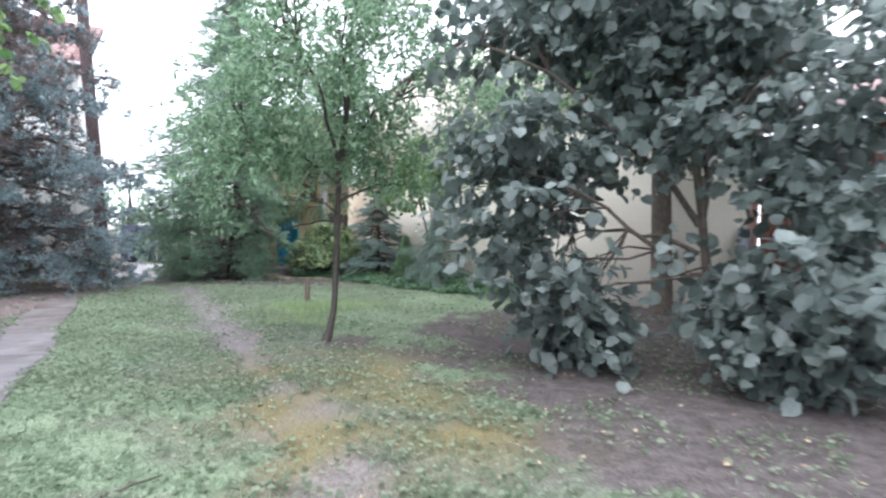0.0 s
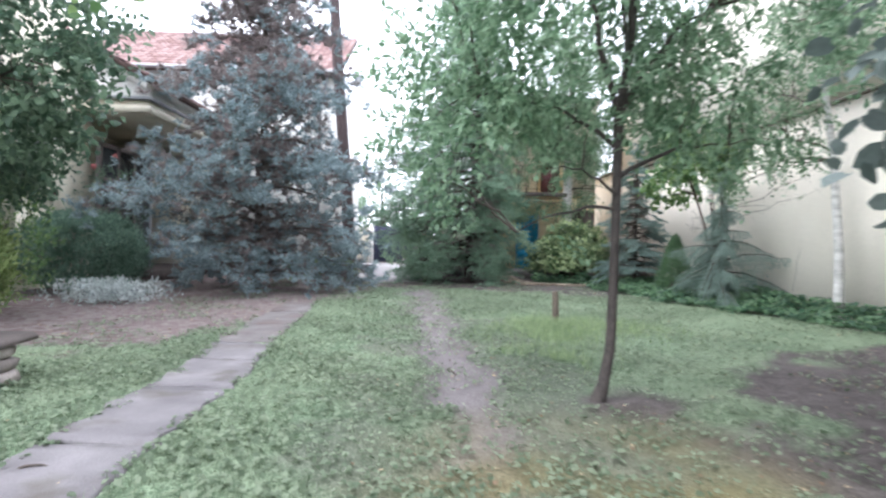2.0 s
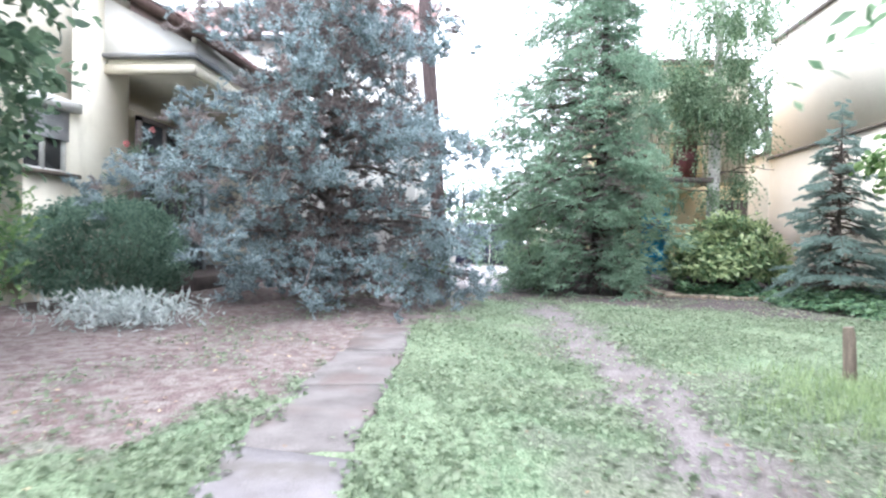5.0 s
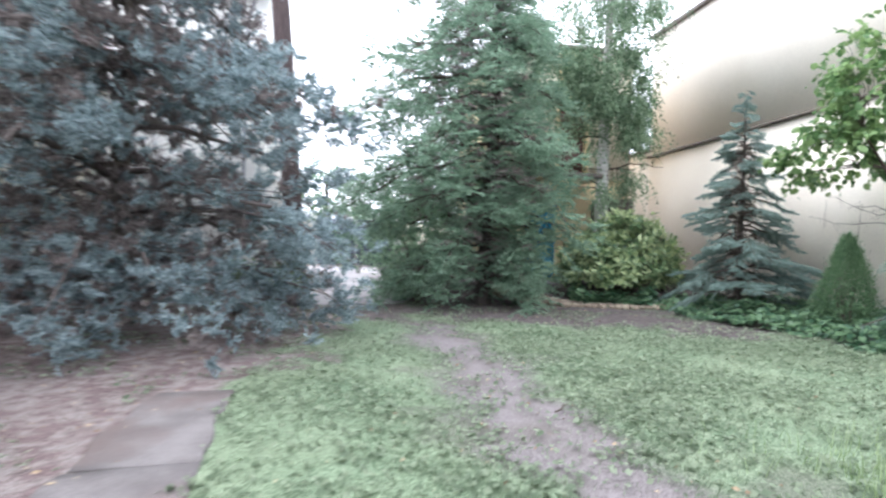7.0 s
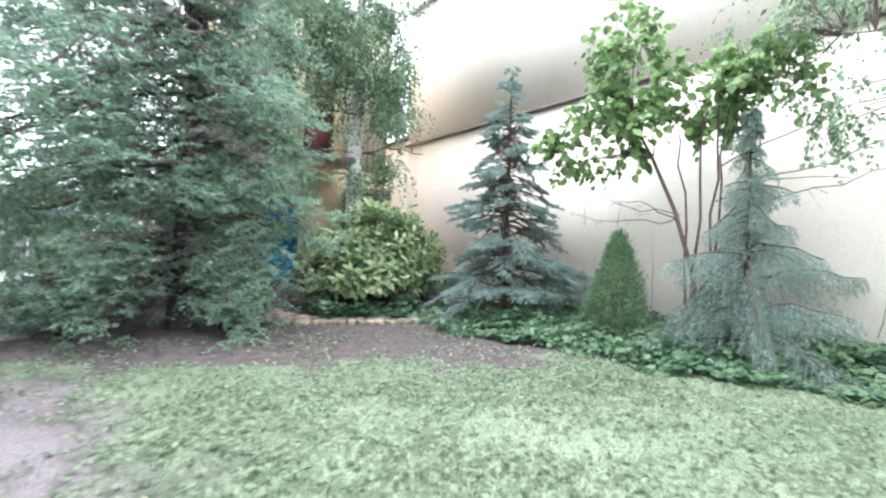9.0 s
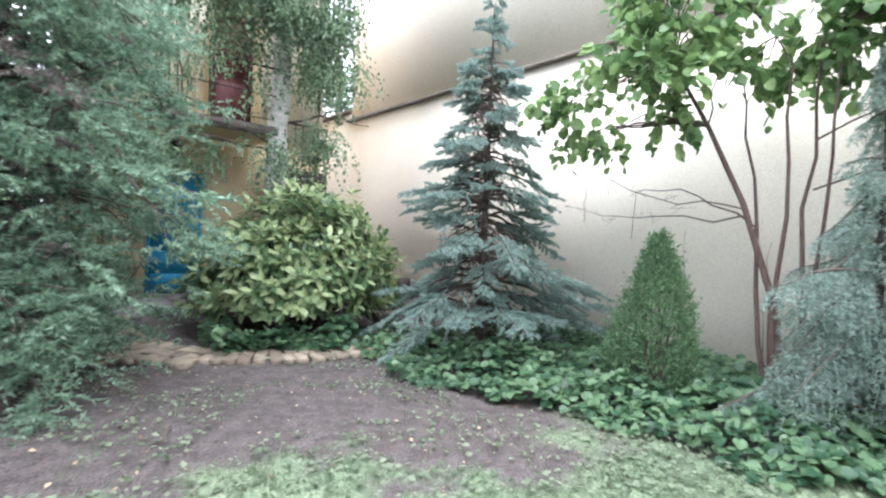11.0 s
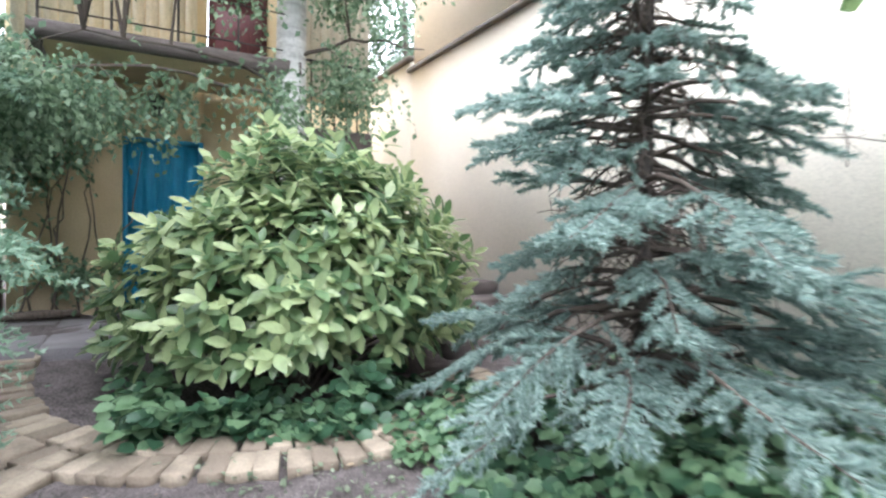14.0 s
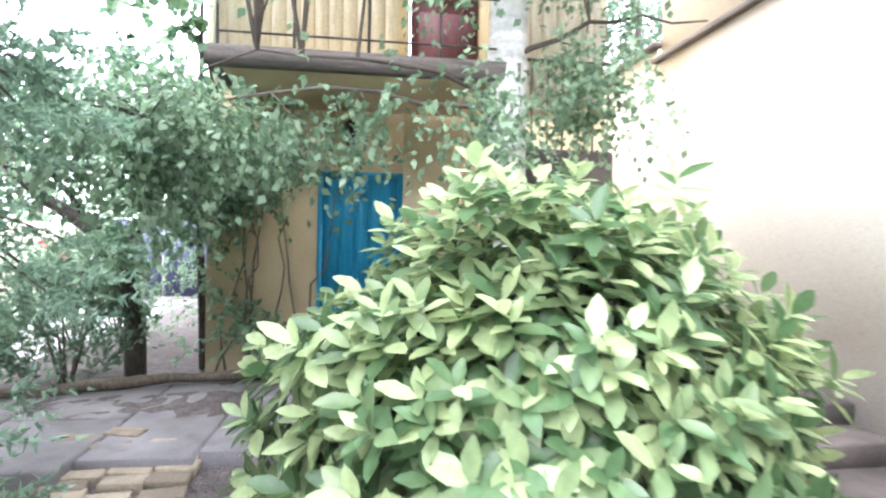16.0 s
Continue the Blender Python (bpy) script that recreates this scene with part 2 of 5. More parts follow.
M_WALL_L = material("pale_yellow_render", (0.68, 0.63, 0.51), (0.8, 0.75, 0.63), scale=1.1, rough=0.9, bump=0.25, stain=(0.42, 0.38, 0.3), stain_at=0.62)
M_WHITE = material("white_render", (0.72, 0.71, 0.68), (0.82, 0.81, 0.78), scale=1.4, rough=0.85, bump=0.2)
M_BLUE = material("blue_paint", (0.02, 0.2, 0.36), (0.035, 0.27, 0.46), scale=5, rough=0.5, bump=0.15, streak=(8, 8, 1))
M_RED = material("dark_red_paint", (0.075, 0.024, 0.03), (0.13, 0.042, 0.045), rough=0.6, streak=(8, 8, 1))
M_BATTEN = material("cream_boards", (0.6, 0.54, 0.43), (0.72, 0.66, 0.55), rough=0.7, streak=(8, 8, 1))
M_BEAM = material("weathered_beam", (0.11, 0.09, 0.085), (0.2, 0.17, 0.16), rough=0.85, bump=0.4, streak=(1, 6, 6))
M_IRON = material("dark_iron", (0.03, 0.028, 0.027), (0.07, 0.062, 0.058), rough=0.55, metal=0.6)
M_ZINC = material("zinc_sheet", (0.32, 0.33, 0.35), (0.45, 0.46, 0.48), rough=0.5, metal=0.7)
M_FLASH = material("brown_flashing", (0.09, 0.075, 0.062), (0.17, 0.14, 0.115), rough=0.6)
M_TILE = material("red_roof_tile", (0.28, 0.175, 0.165), (0.42, 0.3, 0.285), scale=4, rough=0.85, objvar=0.6, island=0.6)
M_CONCRETE = material("path_concrete", (0.135, 0.124, 0.13), (0.22, 0.204, 0.211), scale=2.4, rough=0.88, bump=0.6, fine=90, stain=(0.095, 0.085, 0.072), stain_scale=2.6, stain_at=0.54)
M_PATH_SOIL = material("soil_covered_concrete", (0.115, 0.102, 0.1), (0.195, 0.178, 0.175), scale=3.0, rough=0.92, bump=0.8, fine=70, stain=(0.125, 0.095, 0.088), stain_scale=1.6, stain_at=0.5)
M_STEP = material("step_stone", (0.055, 0.045, 0.042), (0.115, 0.095, 0.088), scale=3, bump=0.6)
M_BRICK = material("yellow_paving_brick", (0.172, 0.138, 0.106), (0.305, 0.252, 0.193), scale=7, rough=0.9, bump=0.6, objvar=0.7, stain=(0.2, 0.16, 0.12), stain_scale=5, stain_at=0.6)
M_ROCK = material("grey_rock", (0.22, 0.19, 0.175), (0.42, 0.37, 0.34), scale=4, bump=0.9, objvar=0.5)
M_GLASS = material("window_glass", (0.03, 0.035, 0.04), (0.05, 0.055, 0.06), rough=0.06, bump=0, spec=0.6)
M_SHUTTER = material("grey_shutter", (0.36, 0.37, 0.38), (0.46, 0.47, 0.48), rough=0.6)
M_FRAME = material("white_frame", (0.62, 0.61, 0.58), (0.74, 0.73, 0.7), rough=0.5)
M_DARKWOOD = material("dark_brown_wood", (0.05, 0.03, 0.026), (0.11, 0.07, 0.06), rough=0.7, streak=(6, 6, 1))
M_POLE = material("tarred_pole", (0.055, 0.04, 0.04), (0.11, 0.08, 0.08), rough=0.8, bump=0.5, streak=(8, 8, 0.8))
M_GATE = material("navy_gate", (0.03, 0.035, 0.07), (0.05, 0.055, 0.1), rough=0.5)
M_SHED = material("red_brown_boards", (0.16, 0.06, 0.045), (0.28, 0.11, 0.08), rough=0.75, streak=(6, 6, 1))
M_GREYBOARD = material("grey_blue_board", (0.2, 0.22, 0.26), (0.3, 0.32, 0.36), rough=0.7)
M_FLOWER = material("pink_flower", (0.55, 0.16, 0.17), (0.72, 0.36, 0.34), island=1.0, bump=0)
M_BAMBOO = material("old_wood", (0.1, 0.08, 0.065), (0.2, 0.16, 0.13), bump=0.6, streak=(6, 6, 1))


def single_leaf_material(name, c1, c2, rough):
    return material(name, c1, c2, scale=1.5, rough=rough, bump=0.0, fine=25, objvar=0.9, through_light=0.48, spec=0.5)


M_HAZEL_ONE = single_leaf_material("hazel_single_leaf", (0.105, 0.135, 0.125), (0.25, 0.295, 0.28), 0.34)
M_WALL_HAZEL_ONE = single_leaf_material("fresh_hazel_single_leaf", (0.11, 0.2, 0.08), (0.26, 0.38, 0.16), 0.45)


# ---- ground ----
def gz(x, y):
    """Height of the ground."""
    x, y = np.asarray(x, float), np.asarray(y, float)
    up = np.clip((y - 19.6) / 2.6, 0, 1)
    z = 0.3 * up * up * (3 - 2 * up) * np.clip((x + 0.2) / 1.6, 0, 1) * np.clip((y < 40), 0, 1)
    bed = np.clip((x - 5.2) / 2.0, 0, 1) * np.clip((10.5 - y) / 2.5, 0, 1)
    z = z + 0.18 * bed
    return z + 0.018 * np.sin(1.7 * x + 0.6 * y) * np.cos(1.1 * y - 0.4 * x)


def wobble(x, y, k):
    return np.sin(k * 1.3 * x + 1.1 * np.sin(k * 0.9 * y)) * 0.5 + np.sin(k * 1.9 * y + 1.7 * np.sin(k * 1.2 * x + 1)) * 0.5


def soil_mask(x, y):
    """How bare the ground is: dirt track, shaded soil, needle litter; 0 is lawn."""
    w = 0.22 * wobble(x, y, 2.1) + 0.14 * wobble(x, y, 5.3) + 0.08 * wobble(x, y, 11.0)

    def inside(d):
        return np.clip(0.5 - d / 0.25, 0, 1)

    track_x = np.interp(y, [0, 3, 5, 8, 10.5, 13, 16], [0.55, 0.72, 0.75, 0.6, 0.45, 0.35, 0.3])
    half = np.interp(y, [0, 2.6, 4.2, 5.2, 7, 8.5, 9.6, 11, 15, 16.4, 17], [0.0, 0.3, 0.33, 0.12, 0.3, 0.35, 0.28, 0.36, 0.34, 0.3, 0.0])
    track = inside(np.abs(x - track_x) - half + w * 0.6) * (half > 0.02)
    thin = 0.5 * inside(np.abs(x - track_x - 0.15) - half - np.interp(y, [0, 2.5, 6, 9, 11, 17], [0.3, 0.6, 0.75, 0.5, 0.15, 0.1]) + w * 2.2)
    edge = np.interp(y, [-4, 2, 3.2, 4, 5.6, 7.0, 9.0, 9.6], [1.9, 2.0, 2.0, 2.15, 2.35, 2.9, 4.9, 7.4])
    right = inside((edge - x + w * 2.4) * 0.55)
    left_edge = np.interp(y, [6.4, 8.0, 9.5, 11, 13, 15, 17], [-6.5, -3.6, -2.5, -1.95, -1.75, -1.3, -0.9])
    left = inside(np.maximum(x - left_edge, 8.4 - y) + w * 1.4)
    far = inside((np.interp(x, [-3, 0, 2, 3, 4, 5.5], [16.7, 16.9, 16.6, 16.1, 15.6, 15.2]) - y + w * 2.6) * 0.5)
    bed = inside(np.interp(y, [9, 11, 13.5, 14.6, 16.2, 17.2, 18.5], [7.2, 6.9, 6.4, 5.6, 5.5, 4.9, 4.8]) - x + w * 0.5) * (y > 9.5)
    worn = 0.62 * inside(np.maximum(np.abs(x - 1.4) - 0.95, np.abs(y - 4.4) - 2.3) + w * 1.5)
    foot = inside(np.hypot(x - 1.95, y - 6.75) - 0.4 + w * 0.5)
    return np.clip(np.maximum.reduce([track, thin, right, left, far, bed, worn, foot]), 0, 1), track, left


def ground_grid(x0, y0, x1, y1, step):
    xs, ys = np.arange(x0, x1 + 1e-6, step), np.arange(y0, y1 + 1e-6, step)
    gx, gy = np.meshgrid(xs, ys)
    return gx, gy


def grid_faces(ny, nx):
    i = np.arange(ny * nx).reshape(ny, nx)
    return np.stack([i[:-1, :-1], i[:-1, 1:], i[1:, 1:], i[1:, :-1]], -1).reshape(-1, 4)


def make_ground():
    inner_x = np.arange(-9.0, 9.01, 0.1)
    inner_y = np.arange(-3.0, 25.01, 0.1)
    xs = np.concatenate([[-3000, -800, -200, -60, -25, -14], inner_x, [14, 25, 60, 200, 800, 3000]])
    ys = np.concatenate([[-3000, -800, -200, -60, -20, -8], inner_y, [28, 33, 45, 90, 300, 1000, 3000]])
    gx, gy = np.meshgrid(xs, ys)
    soil, track, left = soil_mask(gx, gy)
    moss = np.clip(1.35 * soil, 0, 0.9) * np.clip(1.7 - np.abs(gx - 1.2) * 1.15, 0, 1) * np.clip((6.8 - gy) / 1.5, 0, 1) * np.clip((gy - 2.3) / 0.8, 0, 1) * np.clip(0.75 + 0.6 * wobble(gx, gy, 3.3), 0, 1)
    z = gz(np.clip(gx, -9, 9), np.clip(gy, -3, 25)) - 0.012 * soil
    rng = np.random.default_rng(5)
    z = z + rng.normal(0, 0.006, z.shape) * (np.abs(gx) < 9) * (gy > -3) * (gy < 25)
    b = Build()
    b.add(np.stack([gx, gy, z], -1).reshape(-1, 3), grid_faces(len(ys), len(xs)))
    me = b.mesh("ground", smooth=True)
    for key, arr in (("bare", soil), ("track", track), ("litter", left), ("moss", moss)):
        a = me.attributes.new(key, "FLOAT", "POINT")
        a.data.foreach_set("value", arr.astype(np.float32).ravel())
    m = bpy.data.materials.new("garden_ground")
    m.use_nodes = True
    n, l = m.node_tree.nodes, m.node_tree.links
    p = n["Principled BSDF"]
    geo = n.new("ShaderNodeNewGeometry")

    def noise_node(scale, detail=6):
        t = n.new("ShaderNodeTexNoise")
        t.inputs["Scale"].default_value, t.inputs["Detail"].default_value = scale, detail
        l.new(geo.outputs["Position"], t.inputs["Vector"])
        return t.outputs["Fac"]

    def ramp(src, a, b, lo=0.35, hi=0.65):
        r = n.new("ShaderNodeValToRGB")
        r.color_ramp.elements[0].position, r.color_ramp.elements[1].position = lo, hi
        r.color_ramp.elements[0].color, r.color_ramp.elements[1].color = (*a, 1), (*b, 1)
        l.new(src, r.inputs[0])
        return r.outputs[0]

    def mix(fac, a, b):
        x = n.new("ShaderNodeMixRGB")
        l.new(fac, x.inputs[0])
        l.new(a, x.inputs[1])
        l.new(b, x.inputs[2])
        return x.outputs[0]

    def attr(key):
        a = n.new("ShaderNodeAttribute")
        a.attribute_name = key
        return a.outputs["Fac"]

    coarse, mid, fine = noise_node(0.9), noise_node(7), noise_node(60, 3)
    lawn = mix(ramp(coarse, (0, 0, 0), (1, 1, 1)), ramp(fine, (0.06, 0.095, 0.055), (0.2, 0.26, 0.17)), ramp(fine, (0.1, 0.13, 0.08), (0.26, 0.31, 0.21)))
    earth = mix(ramp(mid, (0, 0, 0), (1, 1, 1), 0.4, 0.6), ramp(fine, (0.043, 0.036, 0.035), (0.105, 0.09, 0.088)), ramp(fine, (0.064, 0.055, 0.053), (0.148, 0.128, 0.124)))
    path = mix(ramp(noise_node(1.3), (0, 0, 0), (1, 1, 1), 0.48, 0.7), ramp(fine, (0.128, 0.112, 0.114), (0.226, 0.202, 0.206)), ramp(fine, (0.09, 0.08, 0.075), (0.17, 0.153, 0.142)))
    litter = mix(ramp(mid, (0, 0, 0), (1, 1, 1), 0.42, 0.6), ramp(fine, (0.085, 0.06, 0.058), (0.19, 0.145, 0.142)), ramp(fine, (0.14, 0.12, 0.113), (0.27, 0.238, 0.226)))
    col = mix(attr("bare"), lawn, earth)
    col = mix(attr("track"), col, path)
    col = mix(attr("litter"), col, litter)
    col = mix(attr("moss"), col, ramp(fine, (0.1, 0.085, 0.04), (0.2, 0.175, 0.085)))
    l.new(col, p.inputs["Base Color"])
    p.inputs["Roughness"].default_value = 0.95
    p.inputs["Specular IOR Level"].default_value = 0.15
    b = n.new("ShaderNodeBump")
    b.inputs["Strength"].default_value, b.inputs["Distance"].default_value = 0.8, 0.02
    l.new(fine, b.inputs["Height"])
    l.new(b.outputs[0], p.inputs["Normal"])
    part("ground", me, m, None, "garden ground of lawn, bare soil and needle litter", kind="structure")["category"] = "ground"


make_ground()


def grass():
    """Clover and lawn leaves, thicker near the walk."""
    rng = np.random.default_rng(11)
    n = 420000
    x = rng.uniform(-4.5, 7.2, n)
    y = rng.uniform(0.6, 19.0, n)
    walk_x = np.interp(y, [0, 2, 4, 6.5, 8, 9.4, 10.5, 11.9, 14, 16, 18], [0, 0.3, 0.1, -0.8, -1.0, -0.5, 0.2, 1.0, 2.4, 3.9, 4.2])
    near = np.exp(-((x - walk_x) / 3.6) ** 2)
    soil, _, _ = soil_mask(x, y)
    patchy = 0.62 + 0.38 * wobble(x, y, 1.4) + 0.15 * wobble(x, y, 4.2)
    keep = rng.random(n) < (0.25 + 0.75 * near) * np.clip(1.0 - 1.03 * soil, 0, 1) * patchy + 0.15 * (soil > 0.5) * (wobble(x, y, 2.3) > 0.0)
    px = np.interp(y, [0, 5, 7.4, 9, 12, 13.5], [-1.45, -1.5, -1.56, -1.76, -1.95, -2.0])
    keep &= ~((np.abs(x - px) < 0.28 + 0.07 * wobble(x, y, 6) + 0.04 * wobble(x, y, 17)) & (y < 13.3))
    x, y = x[keep], y[keep]
    k = len(x)
    z = gz(x, y)
    kind = rng.random(k) < 0.72
    ang = rng.uniform(0, 2 * np.pi, k)
    flat = np.stack([np.cos(ang), np.sin(ang), np.zeros(k)], 1)
    b = Build()
    c = kind
    lift = rng.uniform(0.005, 0.04, c.sum())
    size = rng.uniform(0.022, 0.062, c.sum())
    d = flat[c] + np.stack([np.zeros(c.sum())] * 2 + [rng.normal(0.1, 0.3, c.sum())], 1)
    nn = np.stack([rng.normal(0, 0.35, c.sum()), rng.normal(0, 0.35, c.sum()), np.ones(c.sum())], 1)
    b.leaves(np.stack([x[c], y[c], z[c] + lift], 1), d, nn, size, size * 0.75, DIAMOND)
    g = ~kind
    d = flat[g] * 0.5 + np.array([[0, 0, 1.0]])
    h = rng.uniform(0.03, 0.085, g.sum())
    b.leaves(np.stack([x[g], y[g], z[g] - 0.005], 1), d, flat[g], h, rng.uniform(0.004, 0.008, g.sum()), NEEDLE)
    tagged(part("lawn", b, M_GRASS), "short patchy lawn of grass and clover", "grass", kind="stuff")
    # long grass round the post and the young tree
    m = 9000
    cx, cy, r = np.array([(2.1, 10.6, 0.8), (1.8, 9.6, 0.7), (2.9, 10.4, 0.9), (1.5, 8.2, 0.45), (-5.7, 11.4, 0.6)])[rng.integers(0, 5, m)].T
    x, y = cx + rng.normal(0, 1, m) * r * 0.55, cy + rng.normal(0, 1, m) * r * 0.6
    soil, _, _ = soil_mask(x, y)
    keep = soil < 0.4
    x, y = x[keep], y[keep]
    ang = rng.uniform(0, 2 * np.pi, len(x))
    flat = np.stack([np.cos(ang), np.sin(ang), np.zeros(len(x))], 1)
    b = Build()
    b.leaves(np.stack([x, y, gz(x, y)], 1), flat * 0.35 + np.array([[0, 0, 1.0]]), flat, rng.uniform(0.06, 0.17, len(x)), rng.uniform(0.004, 0.007, len(x)), BLADE)
    tagged(part("tall_grass", b, M_TALL), "tuft of long pale green grass on the lawn", "grass", kind="stuff")


grass()


def fallen_leaves():
    rng = np.random.default_rng(12)
    n = 9000
    x, y = rng.uniform(-5, 7, n), rng.uniform(1, 19, n)
    soil, _, _ = soil_mask(x, y)
    keep = rng.random(n) < 0.06 + 0.5 * soil
    x, y = x[keep], y[keep]
    k = len(x)
    ang = rng.uniform(0, 2 * np.pi, k)
    b = Build()
    s = rng.uniform(0.015, 0.05, k)
    b.leaves(np.stack([x, y, gz(x, y) + 0.012], 1), np.stack([np.cos(ang), np.sin(ang), rng.normal(0, 0.15, k)], 1), np.stack([rng.normal(0, 0.3, k), rng.normal(0, 0.3, k), np.ones(k)], 1), s, s * 0.6, DIAMOND)
    tagged(part("fallen_leaves", b, M_DRY), "scattered dry brown fallen leaves on the soil", "leaves", kind="stuff")


fallen_leaves()


# ---- plants ----
def curve_points(a, b, sag, n=7, rng=None, jitter=0.0):
    t = np.linspace(0, 1, n)[:, None]
    p = np.asarray(a, float) * (1 - t) + np.asarray(b, float) * t
    p[:, 2] += (sag * 4 * t * (1 - t))[:, 0]
    if rng is not None and jitter:
        p[1:-1] += rng.normal(0, jitter, (n - 2, 3))
    return p


def crown_sites(rng, blobs, n, gap=0.0, freq=1.1, shell=0.55, seed=0.0):
    """Places in ellipsoids (x, y, z, rx, ry, rz), thicker towards the skin, with gaps; and the way outwards."""
    blobs = np.asarray(blobs, float)
    w = blobs[:, 3] * blobs[:, 4] * blobs[:, 5]
    w = w ** 0.7
    pick = rng.choice(len(blobs), n * 2, p=w / w.sum())
    d = unit(rng.normal(size=(n * 2, 3)))
    r = shell + (1 - shell) * rng.random(n * 2) ** 0.6
    p = blobs[pick, :3] + d * blobs[pick, 3:] * r[:, None] * rng.uniform(0.85, 1.08, (n * 2, 1))
    keep = [noise.noise(Vector(q * freq + seed)) > gap for q in p]
    p, d = p[keep], d[keep]
    return p[:n], d[:n]


def single_leaves(root, p, d, n, length, ratio, shape, mat):
    """Leaves as pieces of their own, on one shared mesh."""
    one = Build()
    one.leaves(np.zeros((1, 3)), [(1, 0, 0)], [(0, 0, 1)], [1.0], [ratio], shape)
    me = one.mesh("leaf")
    me.materials.append(mat)
    for q in range(len(p)):
        a = Vector(d[q]).normalized()
        b = a.cross(Vector(n[q])).normalized()
        ob = new("leaf", me)
        ob.parent = root
        ob.matrix_parent_inverse = Matrix.Translation(-root.location)
        ob.matrix_basis = Matrix.Translation(p[q]) @ Matrix((a, -b, b.cross(a))).transposed().to_4x4() @ Matrix.Scale(float(length[q]), 4)


def foliage(name, rng, p, out, material_, parent, per, leaf, ratio, shape, droop=0.2, twig=0.3, label="", spread=0.7, face_up=0.7, single=None):
    """A twig at each place with its leaves along it."""
    n = len(p)
    td = unit(out + rng.normal(0, 0.55, (n, 3)) + np.array([[0, 0, -droop]]))
    tl = twig * rng.uniform(0.6, 1.3, n)
    k = np.repeat(np.arange(n), per)
    s = np.tile(np.linspace(0.1, 1.0, per), n) + rng.normal(0, 0.05, n * per)
    base = p[k] + td[k] * (s * tl[k])[:, None]
    base[:, 2] -= 0.35 * droop * (s ** 2) * tl[k]
    d = unit(td[k] * 0.6 + rng.normal(0, spread, (n * per, 3)) + np.array([[0, 0, -droop * 0.7]]))
    nn = unit(np.array([[0, 0, face_up]]) + out[k] * 0.35 + rng.normal(0, 0.4, (n * per, 3)))
    ln = leaf * rng.uniform(0.6, 1.25, n * per)
    rest = np.arange(n * per)
    if single is not None:
        order = np.argsort(base[:, 0] + 0.3 * base[:, 1])
        single_leaves(parent, base[order[:300]], d[order[:300]], nn[order[:300]], ln[order[:300]], ratio, shape, single)
        rest = order[300:]
    b = Build()
    b.leaves(base[rest], d[rest], nn[rest], ln[rest], ln[rest] * ratio * rng.uniform(0.85, 1.15, len(rest)), shape)
    return part(name, b, material_, parent, label, kind="stuff")


def branches_to(rng, build, limbs, p, count, r0=0.012):
    """Thin branches from the limbs to some of the foliage places."""
    if not len(p):
        return
    for q in p[rng.choice(len(p), min(count, len(p)), replace=False)]:
        below = limbs[limbs[:, 2] < q[2] + 0.4] if (limbs[:, 2] < q[2] + 0.4).any() else limbs
        a = below[np.argmin(np.linalg.norm((below - q) * [1, 1, 0.7], axis=1))]
        ln = np.linalg.norm(q - a)
        if ln < 0.1 or ln > 2.6:
            continue
        pts = curve_points(a, q, 0.06 * ln, 5, rng, 0.03 * ln)
        build.tube(pts, np.linspace(r0 * min(1.4, 0.5 + ln * 0.5), 0.003, 5), 4)


